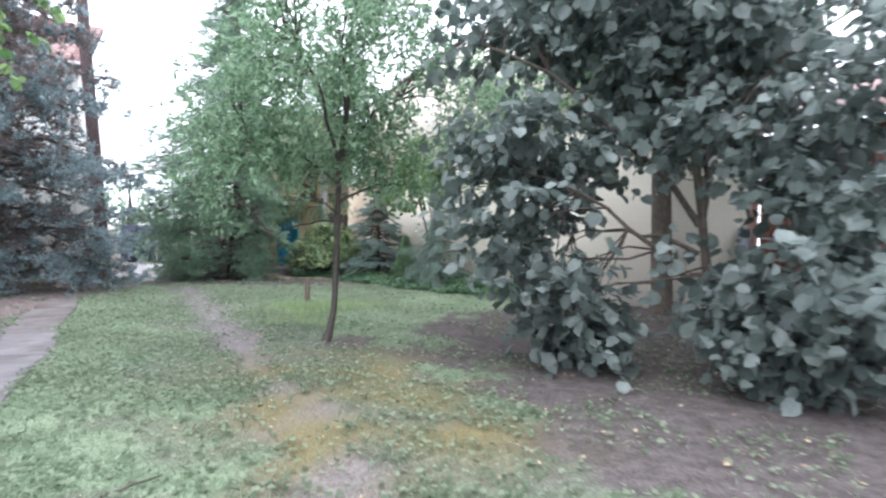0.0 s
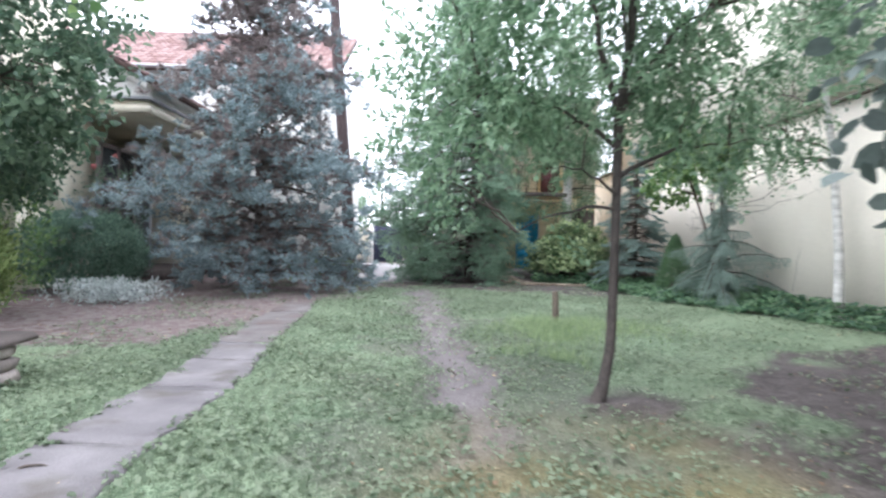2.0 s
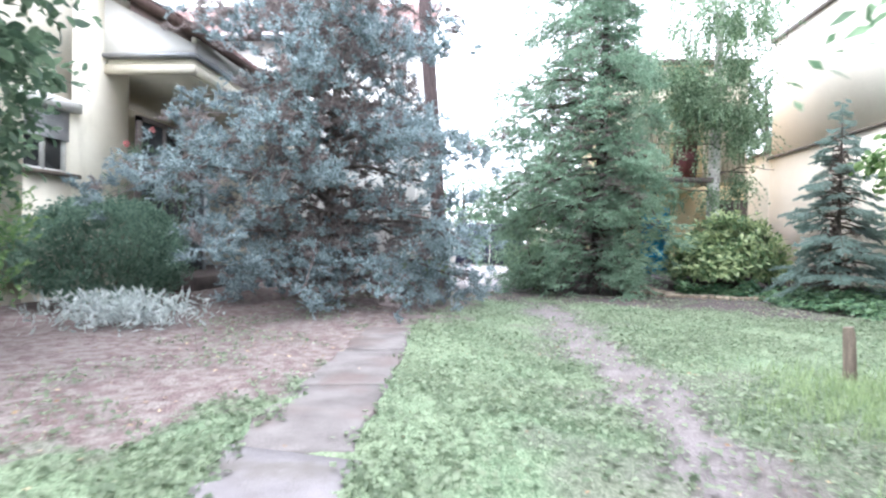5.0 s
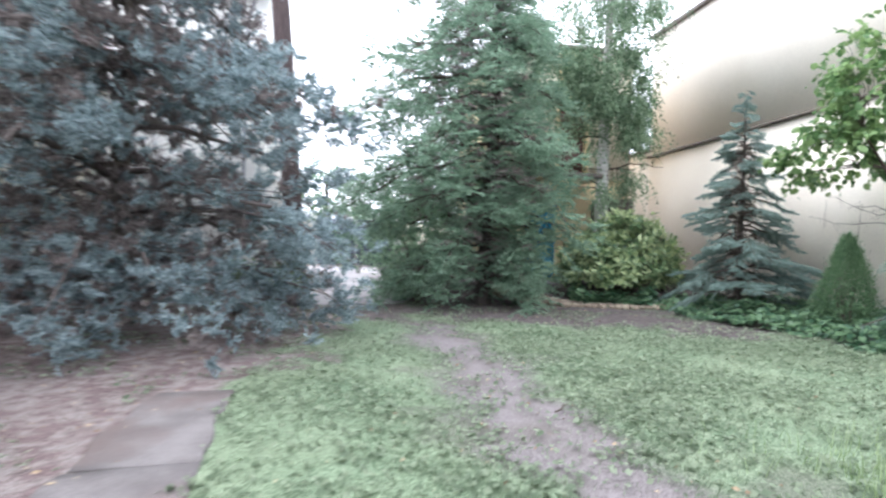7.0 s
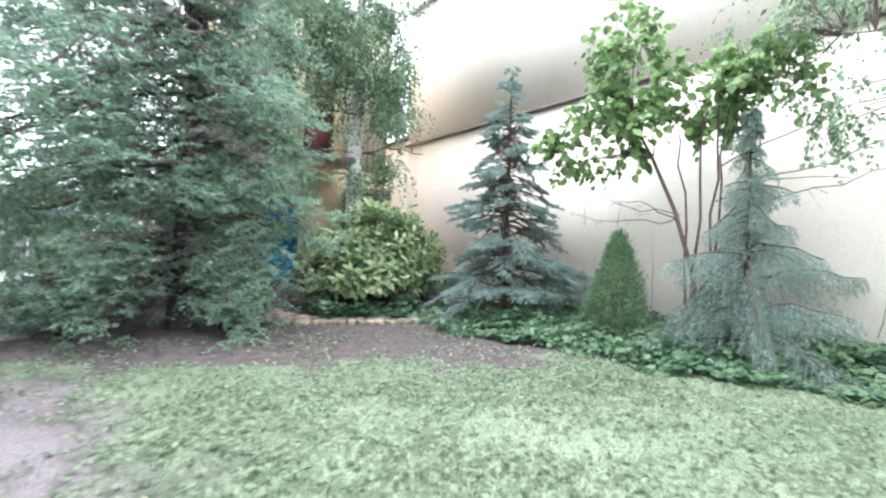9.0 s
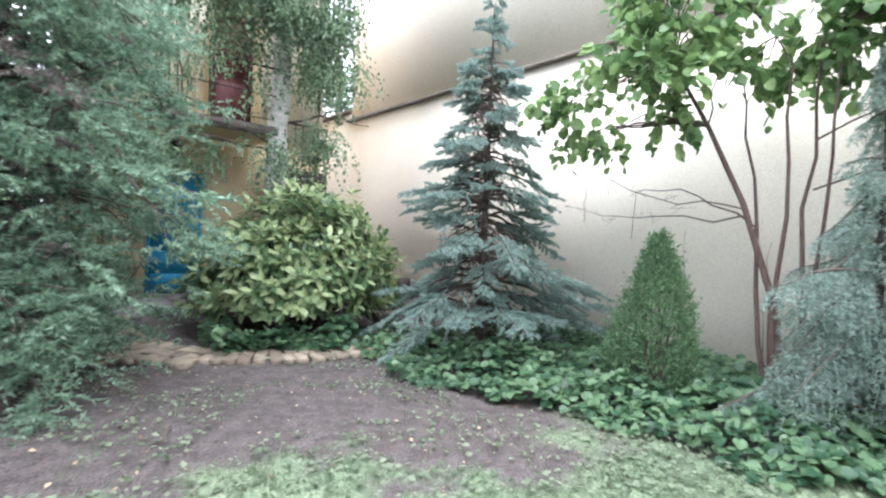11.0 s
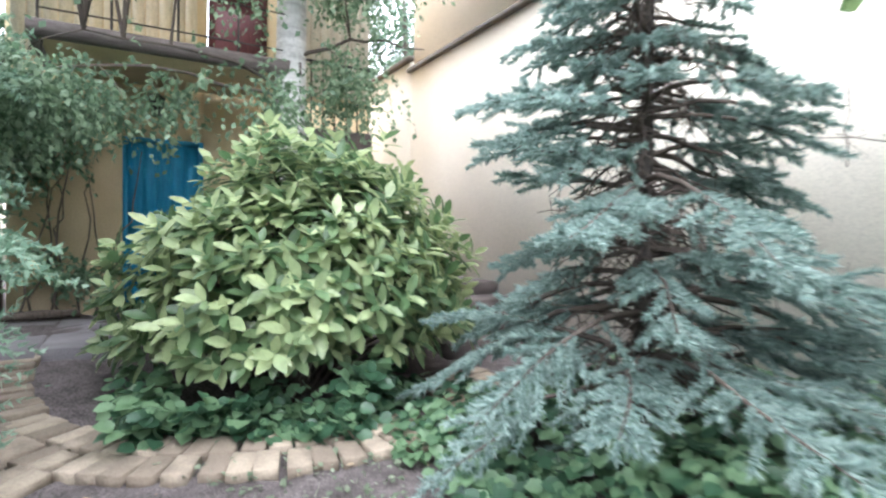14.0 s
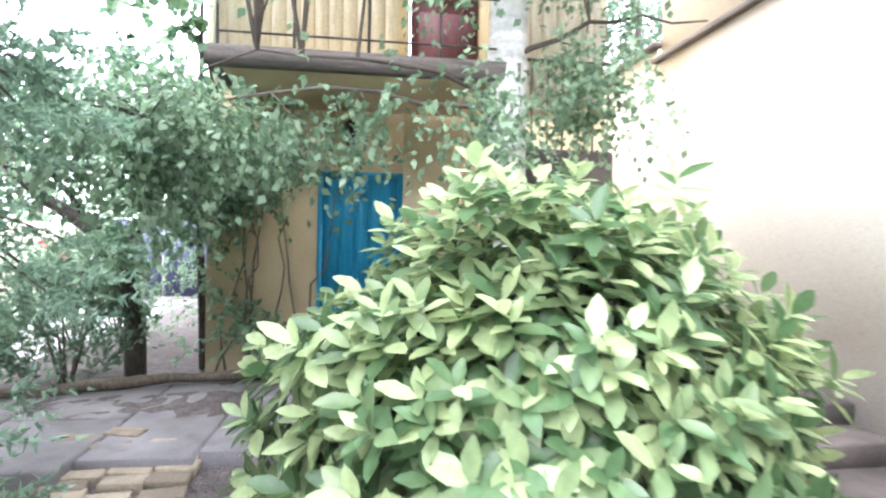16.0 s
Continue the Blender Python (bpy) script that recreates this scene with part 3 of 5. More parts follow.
def conifer(name, x, y, z0, height, radius, label, mat_needle, rng, whorls=26, per=7, twigs=11, needles=34, needle=0.035, wide=0.006, droop=0.25, up=0.1, first=0.12, trunk=0.06, side=0.34, hang=0.0, lean=(0, 0), power=0.85, bare=0.25, mat2=None, share2=0.0, squash=None, tip=0.3, irregular=0.15, start_inner=0.15, scatter=0.0, dead=0, flat=False):
    """A conifer: trunk, whorls of branches, side twigs clad in needles."""
    root = empty(name, x, y, z0, label, "tree")
    tb = Build()
    ts = np.linspace(0, 1, 12)
    tp = np.stack([x + lean[0] * ts, y + lean[1] * ts, z0 - 0.05 + (height + 0.05) * ts], 1)
    tb.tube(tp, trunk * (1.02 - ts) ** 0.9 + 0.006, 9)
    part("trunk", tb, M_BARK_DARK, root, smooth=True)
    bb = Build()
    np_, nd_, nl_ = [], [], []
    for w in range(whorls):
        f = first + (1 - first) * (w / (whorls - 1)) ** 0.95
        ln0 = radius * (1 - (f - first) / (1 - first)) ** power + (0.05 if scatter else 0.12)
        cz = z0 + height * f
        m = max(3, int(per * (0.6 + 0.4 * (1 - f)) + rng.integers(-1, 2)))
        off = rng.uniform(0, 6.28)
        for j in range(m):
            a = off + j * 6.283 / m + rng.normal(0, 0.16 + 0.3 * scatter)
            cz = z0 + height * f + rng.normal(0, 0.5) * scatter * height / whorls
            ln = ln0 * rng.uniform(1 - irregular * 2, 1 + irregular)
            if squash is not None:
                ln *= squash(a, f)
            dz = up * ln - droop * ln * rng.uniform(0.7 - scatter * 0.6, 1.3 + scatter * 0.6)
            cx, cy = x + lean[0] * f, y + lean[1] * f
            end = np.array([cx + np.cos(a) * ln, cy + np.sin(a) * ln, max(z0 + 0.06, cz + dz)])
            pts = curve_points((cx, cy, cz + rng.normal(0, 0.05)), end, 0.1 * ln * (1 if droop > 0 else -0.4), 7, rng, 0.012 * ln)
            pts[-1, 2] += tip * 0.12 * ln
            bb.tube(pts, np.linspace(0.008 + 0.011 * ln, 0.003, 7), 4)
            dirb = unit(end - pts[0])
            sd = unit(np.cross(dirb, (0, 0, 1)))
            nt = max(4, int(twigs * ln / radius + 3))
            for q in range(nt + 1):
                s = start_inner + (1 - start_inner) * q / nt
                base = np.array([np.interp(s, np.linspace(0, 1, 7), pts[:, c]) for c in range(3)])
                for sgn in ((-1, 1) if q < nt else (0,)):
                    tl = side * ln * (1.05 - s) * (rng.uniform(0.35, 1.3) if flat else rng.uniform(0.7, 1.25)) + 0.09
                    if s < bare and rng.random() < 0.6:
                        continue
                    tdv = unit(dirb * 0.75 + sd * sgn * (rng.uniform(0.35, 1.1) if flat else 0.85) + np.array([0, 0, rng.normal(-0.08, 0.2 if flat else 0.12) - hang]))
                    np_.append(base)
                    nd_.append(tdv)
                    nl_.append(tl)
    for q in range(dead):
        f, a = rng.uniform(0.08, 0.8), rng.uniform(0, 6.283)
        ln = radius * (1.05 - f) * rng.uniform(0.35, 0.7)
        c = np.array([x, y, z0 + height * f])
        e = c + np.array([np.cos(a) * ln, np.sin(a) * ln, -ln * rng.uniform(0.2, 0.8)])
        e[2] = max(e[2], z0 + 0.05)
        pts = curve_points(c, e, 0.08 * ln, 5, rng, 0.03)
        bb.tube(pts, np.linspace(0.008, 0.002, 5), 4)
        for u in range(5):
            g = pts[2 + u % 3]
            bb.tube(curve_points(g, g + rng.normal(0, 0.09, 3) + np.array([0, 0, -0.06]), 0.01, 3), [0.004, 0.003, 0.0015], 3)
    part("branchwork", bb, M_TWIG, root, kind="stuff")
    np_, nd_, nl_ = np.array(np_), np.array(nd_), np.array(nl_)
    cnt = np.maximum(8, (needles * nl_ / 0.3).astype(int))
    k = np.repeat(np.arange(len(np_)), cnt)
    s = rng.random(len(k))
    base = np_[k] + nd_[k] * (s * nl_[k])[:, None]
    base[:, 2] -= hang * 0.5 * nl_[k] * s ** 2
    rad = unit(rng.normal(size=(len(k), 3)) + np.array([[0, 0, 0.35]]))
    d = unit(nd_[k] * (0.95 if flat else 0.75) + rad * (0.75 if flat else 0.8))
    second = (rng.random(len(np_)) < share2)[k] if mat2 else np.zeros(len(k), bool)
    ln = needle * rng.uniform(0.7, 1.25, len(k))
    for sel, mt, nm in ((~second, mat_needle, "needle_mass"), (second, mat2, "dry_needle_mass")):
        if sel.any():
            b = Build()
            b.leaves(base[sel], d[sel], np.roll(rad[sel], 1, 0), ln[sel], np.full(sel.sum(), wide), NEEDLE)
            part(nm, b, mt, root, kind="stuff")
    return root


rng = np.random.default_rng(21)
# young blue spruce by the wall
conifer("blue_spruce", 6.27, 17.9, 0.0, 4.05, 1.24, "young blue-green spruce tree in the ivy bed by the wall", M_BLUE_SPRUCE, rng, whorls=22, per=9, twigs=13, needles=150, needle=0.042, wide=0.0125, side=0.36, droop=0.33, up=0.12, first=0.1, trunk=0.05, irregular=0.26, bare=0.48, hang=0.06, scatter=0.85, dead=300, start_inner=0.28, flat=True)
# pale weeping spruce
conifer("weeping_spruce", 6.75, 14.3, 0.0, 2.95, 1.12, "pale green weeping spruce in the ivy bed", M_SOFT_SPRUCE, rng, whorls=20, per=7, twigs=14, needles=80, needle=0.045, wide=0.009, droop=0.62, up=0.14, first=0.16, trunk=0.035, hang=0.9, power=1.6, bare=0.0, side=0.42, irregular=0.45, scatter=1.0)
# ragged blue cedar


def ragged_conifer(name, x, y, height, label, rng, profile, limbs, leaf, dry_leaf, droop=(-0.4, 0.1), inner=0.62, outer=0.1, top_dry=0.25, shoot=(0.12, 0.26), sag=0.15, per=26, needle=(0.045, 0.08), wide=0.016, trunk=0.17, bark=None, twigs=None, dense=(13, 17), squash=None, fan_z=0.07, shoots=5, flat=False, start=0.22):
    """A ragged conifer: drooping limbs hung with tufts of needles, dry within and fresh outside."""
    root = empty(name, x, y, 0.0, label, "tree")
    tb = Build()
    ts = np.linspace(0, 1, 10)
    tb.tube(np.stack([x + 0.15 * np.sin(3 * ts), y + 0.1 * ts, -0.05 + height * ts], 1), trunk * (1.02 - ts) + 0.012, 10)
    part("trunk", tb, bark or M_BARK_DARK, root, smooth=True)
    bb = Build()
    sp, sd, dry = [], [], []
    for i in range(limbs):
        f = 0.025 + 0.955 * (i / (limbs - 1)) ** 1.1
        a = i * 2.4 + rng.normal(0, 0.25)
        r = np.interp(f, *profile) * rng.uniform(0.7, 1.12)
        if squash is not None:
            r *= squash((a + math.pi) % (2 * math.pi) - math.pi)
        z0 = height * f + 0.15
        z1 = max(0.18, z0 + r * rng.uniform(*droop))
        end = (x + r * np.cos(a), y + r * np.sin(a), z1)
        pts = curve_points((x, y, z0), end, 0.1 * r, 8, rng, 0.05)
        bb.tube(pts, np.linspace(0.012 + 0.012 * r, 0.004, 8), 5)
        m = int(dense[0] + dense[1] * r)
        s = start + (1.03 - start) * rng.random(m) ** 0.85
        base = np.stack([np.interp(s, np.linspace(0, 1, 8), pts[:, c]) for c in range(3)], 1)
        fan = rng.normal(0, 1, (m, 3)) * np.array([0.2, 0.2, fan_z]) * (0.4 + r * 0.32)
        base = base + fan * (1.25 - 0.5 * s)[:, None]
        base[:, 2] = np.maximum(base[:, 2] - 0.1 * np.abs(fan[:, 0]), 0.1)
        out = unit(np.array([[np.cos(a), np.sin(a), 0.25]]) + fan * 0.8)
        for q in range(m):
            if rng.random() < 0.35:
                mid = np.array([np.interp(max(0.1, s[q] - 0.15), np.linspace(0, 1, 8), pts[:, c]) for c in range(3)])
                bb.tube(curve_points(mid, base[q], 0.03, 4), [0.007, 0.006, 0.005, 0.003], 4)
        sp.append(base)
        sd.append(out)
        dry.append(rng.random(m) < np.where(s < 0.55, inner, outer) + top_dry * (f > 0.5))
    part("branchwork", bb, twigs or M_TWIG, root, kind="stuff")
    sp, sd, dry = np.concatenate(sp), np.concatenate(sd), np.concatenate(dry)
    k = np.repeat(np.arange(len(sp)), shoots)
    if flat:
        # a flat spray: the middle shoot longest, the others spread to its sides
        turn = np.tile(np.linspace(-1.15, 1.15, shoots), len(sp)) + rng.normal(0, 0.12, len(k))
        side = unit(np.cross(sd[k], [0, 0, 1.0]) + rng.normal(0, 0.35, (len(sp), 1))[k] * np.array([[0, 0, 1.0]]))
        d = unit(sd[k] * np.cos(turn)[:, None] + side * np.sin(turn)[:, None] + rng.normal(0, 0.13, (len(k), 3)) + np.array([[0, 0, sag]]))
        ln = rng.uniform(*shoot, len(k)) * (0.55 + 0.45 * np.cos(turn))
    else:
        d = unit(sd[k] * 0.7 + rng.normal(0, 0.6, (len(k), 3)) * np.array([1, 1, 0.7]) + np.array([[0, 0, sag]]))
        ln = rng.uniform(*shoot, len(k))
    kk = np.repeat(np.arange(len(k)), per)
    t = rng.random(len(kk))
    base = sp[k][kk] + d[kk] * (t * ln[kk])[:, None]
    rad = unit(rng.normal(size=(len(kk), 3)))
    nd = unit(d[kk] * (0.85 if flat else 0.55) + rad)
    isdry = dry[k][kk]
    for sel, mt, nm in ((~isdry, leaf, "needle_mass"), (isdry, dry_leaf, "dry_needle_mass")):
        b = Build()
        b.leaves(base[sel], nd[sel], np.roll(rad[sel], 1, 0), rng.uniform(*needle, sel.sum()), np.full(sel.sum(), wide), NEEDLE)
        part(nm, b, mt, root, kind="stuff")


ragged_conifer("blue_cedar", -3.75, 15.7, 8.8, "ragged blue-grey cedar tree with dry brown inner twigs", rng,
               ([0, 0.08, 0.22, 0.4, 0.6, 0.8, 1], [2.3, 2.85, 3.2, 3.0, 2.3, 1.5, 0.35]), 100, M_CEDAR, M_CEDAR_DRY, bark=M_BARK, twigs=M_DRY_TWIG, fan_z=0.13, droop=(-0.5, 0.08), trunk=0.105, shoots=7, dense=(15, 18), shoot=(0.1, 0.21), sag=0.3, per=16, needle=(0.04, 0.07), wide=0.02, start=0.07, top_dry=0.36, squash=lambda a: 0.85 if abs(a) > 2.3 else 1.0)
ragged_conifer("spruce", 1.65, 19.25, 10.0, "tall green spruce tree with hanging lower boughs", rng,
               ([0, 0.06, 0.25, 0.45, 0.62, 0.8, 1], [1.7, 2.1, 2.75, 2.5, 1.8, 1.0, 0.15]), 118, M_SPRUCE, M_CEDAR_DRY, droop=(-0.65, -0.12), inner=0.26, outer=0.0, top_dry=0.0,
               shoot=(0.18, 0.36), sag=-0.35, per=19, needle=(0.034, 0.058), wide=0.02, trunk=0.16, dense=(17, 23), fan_z=0.17, flat=True, start=0.1, squash=lambda a: 0.54 if -0.35 < a < 0.35 else 0.62 if 0.35 <= a < 1.7 else (0.64 if -1.1 < a <= -0.35 else 0.86 if -1.7 < a <= -1.1 else 1.05))


def cone_shrub(name, x, y, height, radius, label, mat, rng, n, leaf, belly=0.3, category="shrub", z0=None, round_=False):
    """A dense clipped or natural shrub: stems within, small sprays on the skin."""
    z0 = float(gz(x, y)) if z0 is None else z0
    root = empty(name, x, y, z0, label, category)
    sb = Build()
    for i in range(5):
        a = i * 1.26
        sb.tube(curve_points((x + 0.04 * np.cos(a), y + 0.04 * np.sin(a), z0 - 0.03), (x + radius * 0.4 * np.cos(a), y + radius * 0.4 * np.sin(a), z0 + height * 0.7), 0.05, 5), np.linspace(0.018, 0.006, 5), 5)
    part("stem", sb, M_TWIG, root)
    f = rng.random(n) ** 0.8
    a = rng.uniform(0, 6.283, n)
    prof = np.sqrt(np.clip(1 - (2 * f - 1.0) ** 2, 0, 1)) * 0.9 + 0.1 if round_ else np.where(f < belly, 0.72 + 0.28 * f / belly, ((1 - f) / (1 - belly)) ** 0.75)
    lump = 1 + 0.13 * np.sin(3 * a + 5 * f) + 0.1 * np.sin(7 * a - 9 * f)
    r = radius * prof * lump * rng.uniform(0.72, 1.05, n)
    p = np.stack([x + r * np.cos(a), y + r * np.sin(a), z0 + 0.02 + height * f * rng.uniform(0.95, 1.05, n)], 1)
    out = np.stack([np.cos(a), np.sin(a), 0.5 + f], 1)
    foliage("foliage", rng, p, unit(out), mat, root, 7, leaf, 0.4, DIAMOND, droop=-0.3, twig=leaf * 2.4, spread=0.5, face_up=0.2)
    return root


cone_shrub("thuja", 6.43, 15.8, 1.4, 0.38, "small cone-shaped green thuja by the wall", M_THUJA, rng, 3400, 0.035)
cone_shrub("yew_bush", -6.75, 14.1, 1.5, 1.12, "rounded dark green yew bush in front of the house", M_YEW, rng, 5200, 0.06, round_=True)
cone_shrub("golden_conifer", -6.1, 9.9, 1.3, 0.75, "yellow-green dwarf conifer beside the lawn", M_GOLD, rng, 1500, 0.11, round_=True)


def broadleaf(name, label, category, trunk_pts, trunk_r, limbs, blobs, n, per, leaf, ratio, shape, mat, rng, bark=M_BARK, gap=-0.05, freq=1.1, droop=0.2, twig=0.3, shell=0.4, thin=120, spread=0.7, face_up=0.7, seed=0.0, sides=10, single=None):
    t = np.asarray(trunk_pts, float)
    root = empty(name, *t[0], label, category)
    b = Build()
    b.tube(t, trunk_r, sides)
    part("trunk", b, bark, root, smooth=True)
    pts = [t[len(t) // 2:]]
    for i, (a, c, r) in enumerate(limbs):
        lb = Build()
        q = curve_points(a, c, 0.1 * np.linalg.norm(np.subtract(c, a)), 8, rng, 0.014 * np.linalg.norm(np.subtract(c, a)))
        lb.tube(q, np.linspace(r, r * 0.25, 8), 7)
        part("limb", lb, M_TWIG if bark is M_BIRCH and r < 0.035 else bark, root, smooth=True)
        if r > 0.0105:
            pts.append(q[2:])
    p, out = crown_sites(rng, blobs, n, gap, freq, shell, seed)
    p[:, 2] = np.maximum(p[:, 2], gz(p[:, 0], p[:, 1]) + 0.1)
    tb = Build()
    branches_to(rng, tb, np.concatenate(pts), p, thin)
    part("twigwork", tb, M_TWIG, root, kind="stuff")
    foliage("crown", rng, p, out, mat, root, per, leaf, ratio, shape, droop, twig, spread=spread, face_up=face_up, single=single)
    return root


# young tree on the lawn, with a crooked foot
broadleaf("young_tree", "slender young deciduous tree with a crooked foot on the lawn", "tree",
          [(1.66, 6.82, -0.03), (1.72, 6.86, 0.12), (1.79, 6.92, 0.4), (1.82, 6.97, 1.0), (1.84, 7.02, 1.6), (1.86, 7.07, 2.28), (1.95, 7.1, 2.8), (2.0, 7.12, 3.5), (2.02, 7.15, 4.4)],
          [0.068, 0.046, 0.04, 0.037, 0.036, 0.041, 0.03, 0.022, 0.01],
          [((1.86, 7.07, 2.25), (1.25, 6.9, 3.7), 0.03), ((1.86, 7.07, 2.3), (2.75, 7.3, 3.3), 0.028), ((1.84, 7.03, 1.75), (2.75, 7.0, 2.05), 0.022), ((1.83, 7.0, 1.5), (1.05, 7.1, 1.3), 0.016), ((1.85, 7.05, 2.0), (0.75, 7.4, 2.5), 0.02), ((1.9, 7.1, 2.6), (2.2, 8.0, 3.9), 0.022), ((1.95, 7.1, 2.8), (1.6, 6.2, 4.2), 0.02), ((1.83, 7.0, 1.62), (1.2, 6.6, 1.75), 0.014)],
          [(1.5, 7.0, 3.7, 1.5, 1.5, 1.4), (2.5, 7.3, 3.6, 1.5, 1.3, 1.3), (0.8, 7.3, 2.35, 1.0, 0.9, 0.75), (2.7, 7.2, 2.6, 1.0, 0.9, 0.7), (1.8, 7.1, 4.9, 1.5, 1.3, 1.0), (0.85, 7.3, 3.0, 0.75, 0.9, 0.7), (1.05, 7.2, 1.6, 0.6, 0.6, 0.32)],
          3000, 10, 0.085, 0.45, DIAMOND, M_LIGHT_LEAF, rng, bark=M_BARK_DARK, gap=0.0, freq=1.5, twig=0.34, shell=0.15, thin=160)
# big-leaved hazel over the bare soil
broadleaf("hazel_tree", "large hazel with round dull green leaves over bare soil", "tree",
          [(5.1, 3.9, 0.0), (5.05, 4.0, 0.8), (5.0, 4.1, 1.8), (4.9, 4.2, 3.0), (4.8, 4.3, 4.4), (4.7, 4.4, 5.6)], [0.055, 0.05, 0.045, 0.04, 0.03, 0.015],
          [((5.05, 4.0, 0.7), (3.2, 4.8, 2.0), 0.035), ((5.0, 4.1, 1.5), (2.7, 4.9, 3.3), 0.04), ((5.0, 4.1, 1.2), (4.2, 5.2, 1.4), 0.03), ((4.95, 4.1, 2.2), (5.6, 3.0, 3.5), 0.035), ((5.05, 4.0, 0.6), (5.5, 2.9, 1.5), 0.03), ((4.9, 4.2, 2.8), (3.6, 4.6, 4.8), 0.035), ((5.0, 4.05, 1.6), (6.6, 5.4, 3.4), 0.035)],
          [(3.5, 4.9, 2.9, 1.15, 1.0, 1.3), (3.35, 4.7, 1.7, 0.9, 0.75, 0.8), (3.45, 4.6, 0.6, 0.75, 0.6, 0.5), (3.6, 4.5, 0.4, 0.6, 0.5, 0.3), (4.6, 3.2, 1.4, 0.7, 0.7, 0.7), (4.4, 4.6, 4.1, 1.7, 1.4, 1.2), (5.0, 3.1, 2.6, 1.0, 1.0, 1.4), (4.6, 2.5, 1.1, 0.75, 0.7, 0.7), (5.9, 4.6, 3.6, 1.4, 1.4, 1.3), (4.6, 2.9, 0.5, 0.6, 0.5, 0.35)],
          2600, 6, 0.13, 0.88, ROUND, M_HAZEL, rng, bark=M_BARK, single=M_HAZEL_ONE, gap=0.0, freq=1.5, droop=0.45, twig=0.4, shell=0.2, thin=170)
# old tree by the wall
broadleaf("old_tree", "old tree with a thick dark trunk beside the wall", "tree",
          [(7.35, 6.65, 0.12), (7.34, 6.66, 0.4), (7.33, 6.68, 1.5), (7.3, 6.7, 3.0), (7.2, 6.8, 5.0)], [0.24, 0.18, 0.165, 0.15, 0.1],
          [((7.3, 6.7, 2.6), (6.0, 6.4, 4.8), 0.07), ((7.3, 6.7, 3.0), (7.0, 8.4, 5.2), 0.07), ((7.25, 6.75, 3.8), (6.9, 5.2, 5.8), 0.06)],
          [(6.6, 7.2, 5.4, 1.7, 2.0, 1.3), (6.2, 6.0, 4.6, 1.3, 1.3, 1.0), (6.5, 9.4, 4.6, 1.1, 1.5, 1.4), (7.0, 4.5, 5.0, 1.2, 1.4, 1.1)],
          1700, 8, 0.11, 0.6, DIAMOND, M_LIGHT_LEAF, rng, gap=-0.05, twig=0.36, thin=80)
# dark tree in front of the house on the other side
broadleaf("shade_tree", "broad-leaved dark green tree overhanging the house front", "tree",
          [(-5.9, 9.2, 0.0), (-5.85, 9.25, 1.2), (-5.7, 9.35, 2.4), (-5.5, 9.5, 3.6), (-5.3, 9.6, 4.8)], [0.11, 0.09, 0.08, 0.06, 0.03],
          [((-5.7, 9.35, 2.3), (-4.5, 9.6, 3.4), 0.04), ((-5.6, 9.4, 2.8), (-5.2, 10.9, 3.6), 0.04), ((-5.5, 9.5, 3.4), (-4.0, 9.2, 4.4), 0.04)],
          [(-4.9, 9.6, 3.9, 1.3, 1.2, 1.2), (-4.5, 9.3, 3.0, 0.9, 0.8, 0.7), (-5.6, 10.3, 2.6, 0.9, 1.0, 0.8), (-5.0, 9.0, 4.9, 1.5, 1.4, 0.9), (-6.2, 10.6, 1.9, 0.8, 0.8, 0.6)],
          1500, 8, 0.115, 0.6, OVAL, M_DARK_LEAF, rng, bark=M_BARK_DARK, gap=-0.1, twig=0.32, thin=90)
# tree standing beside the start of the walk, whose branch hangs over
broadleaf("linden", "bright green linden with a branch hanging over the path", "tree",
          [(-4.4, 4.5, 0.0), (-4.4, 4.5, 1.5), (-4.3, 4.55, 3.0), (-4.2, 4.6, 5.0)], [0.13, 0.11, 0.095, 0.05],
          [((-4.35, 4.52, 2.3), (-1.6, 5.5, 3.3), 0.035), ((-4.3, 4.55, 2.8), (-2.2, 4.9, 4.2), 0.035), ((-4.25, 4.6, 3.4), (-4.8, 5.6, 5.0), 0.04)],
          [(-2.0, 5.4, 3.3, 0.8, 0.6, 0.45), (-1.35, 5.6, 3.0, 0.5, 0.4, 0.4), (-2.9, 5.1, 4.0, 1.1, 0.9, 0.7), (-4.3, 4.8, 5.0, 1.4, 1.3, 0.9)],
          420, 7, 0.095, 0.72, OVAL, M_WALL_HAZEL, rng, gap=0.05, freq=1.8, droop=0.5, twig=0.3, shell=0.15, thin=70)
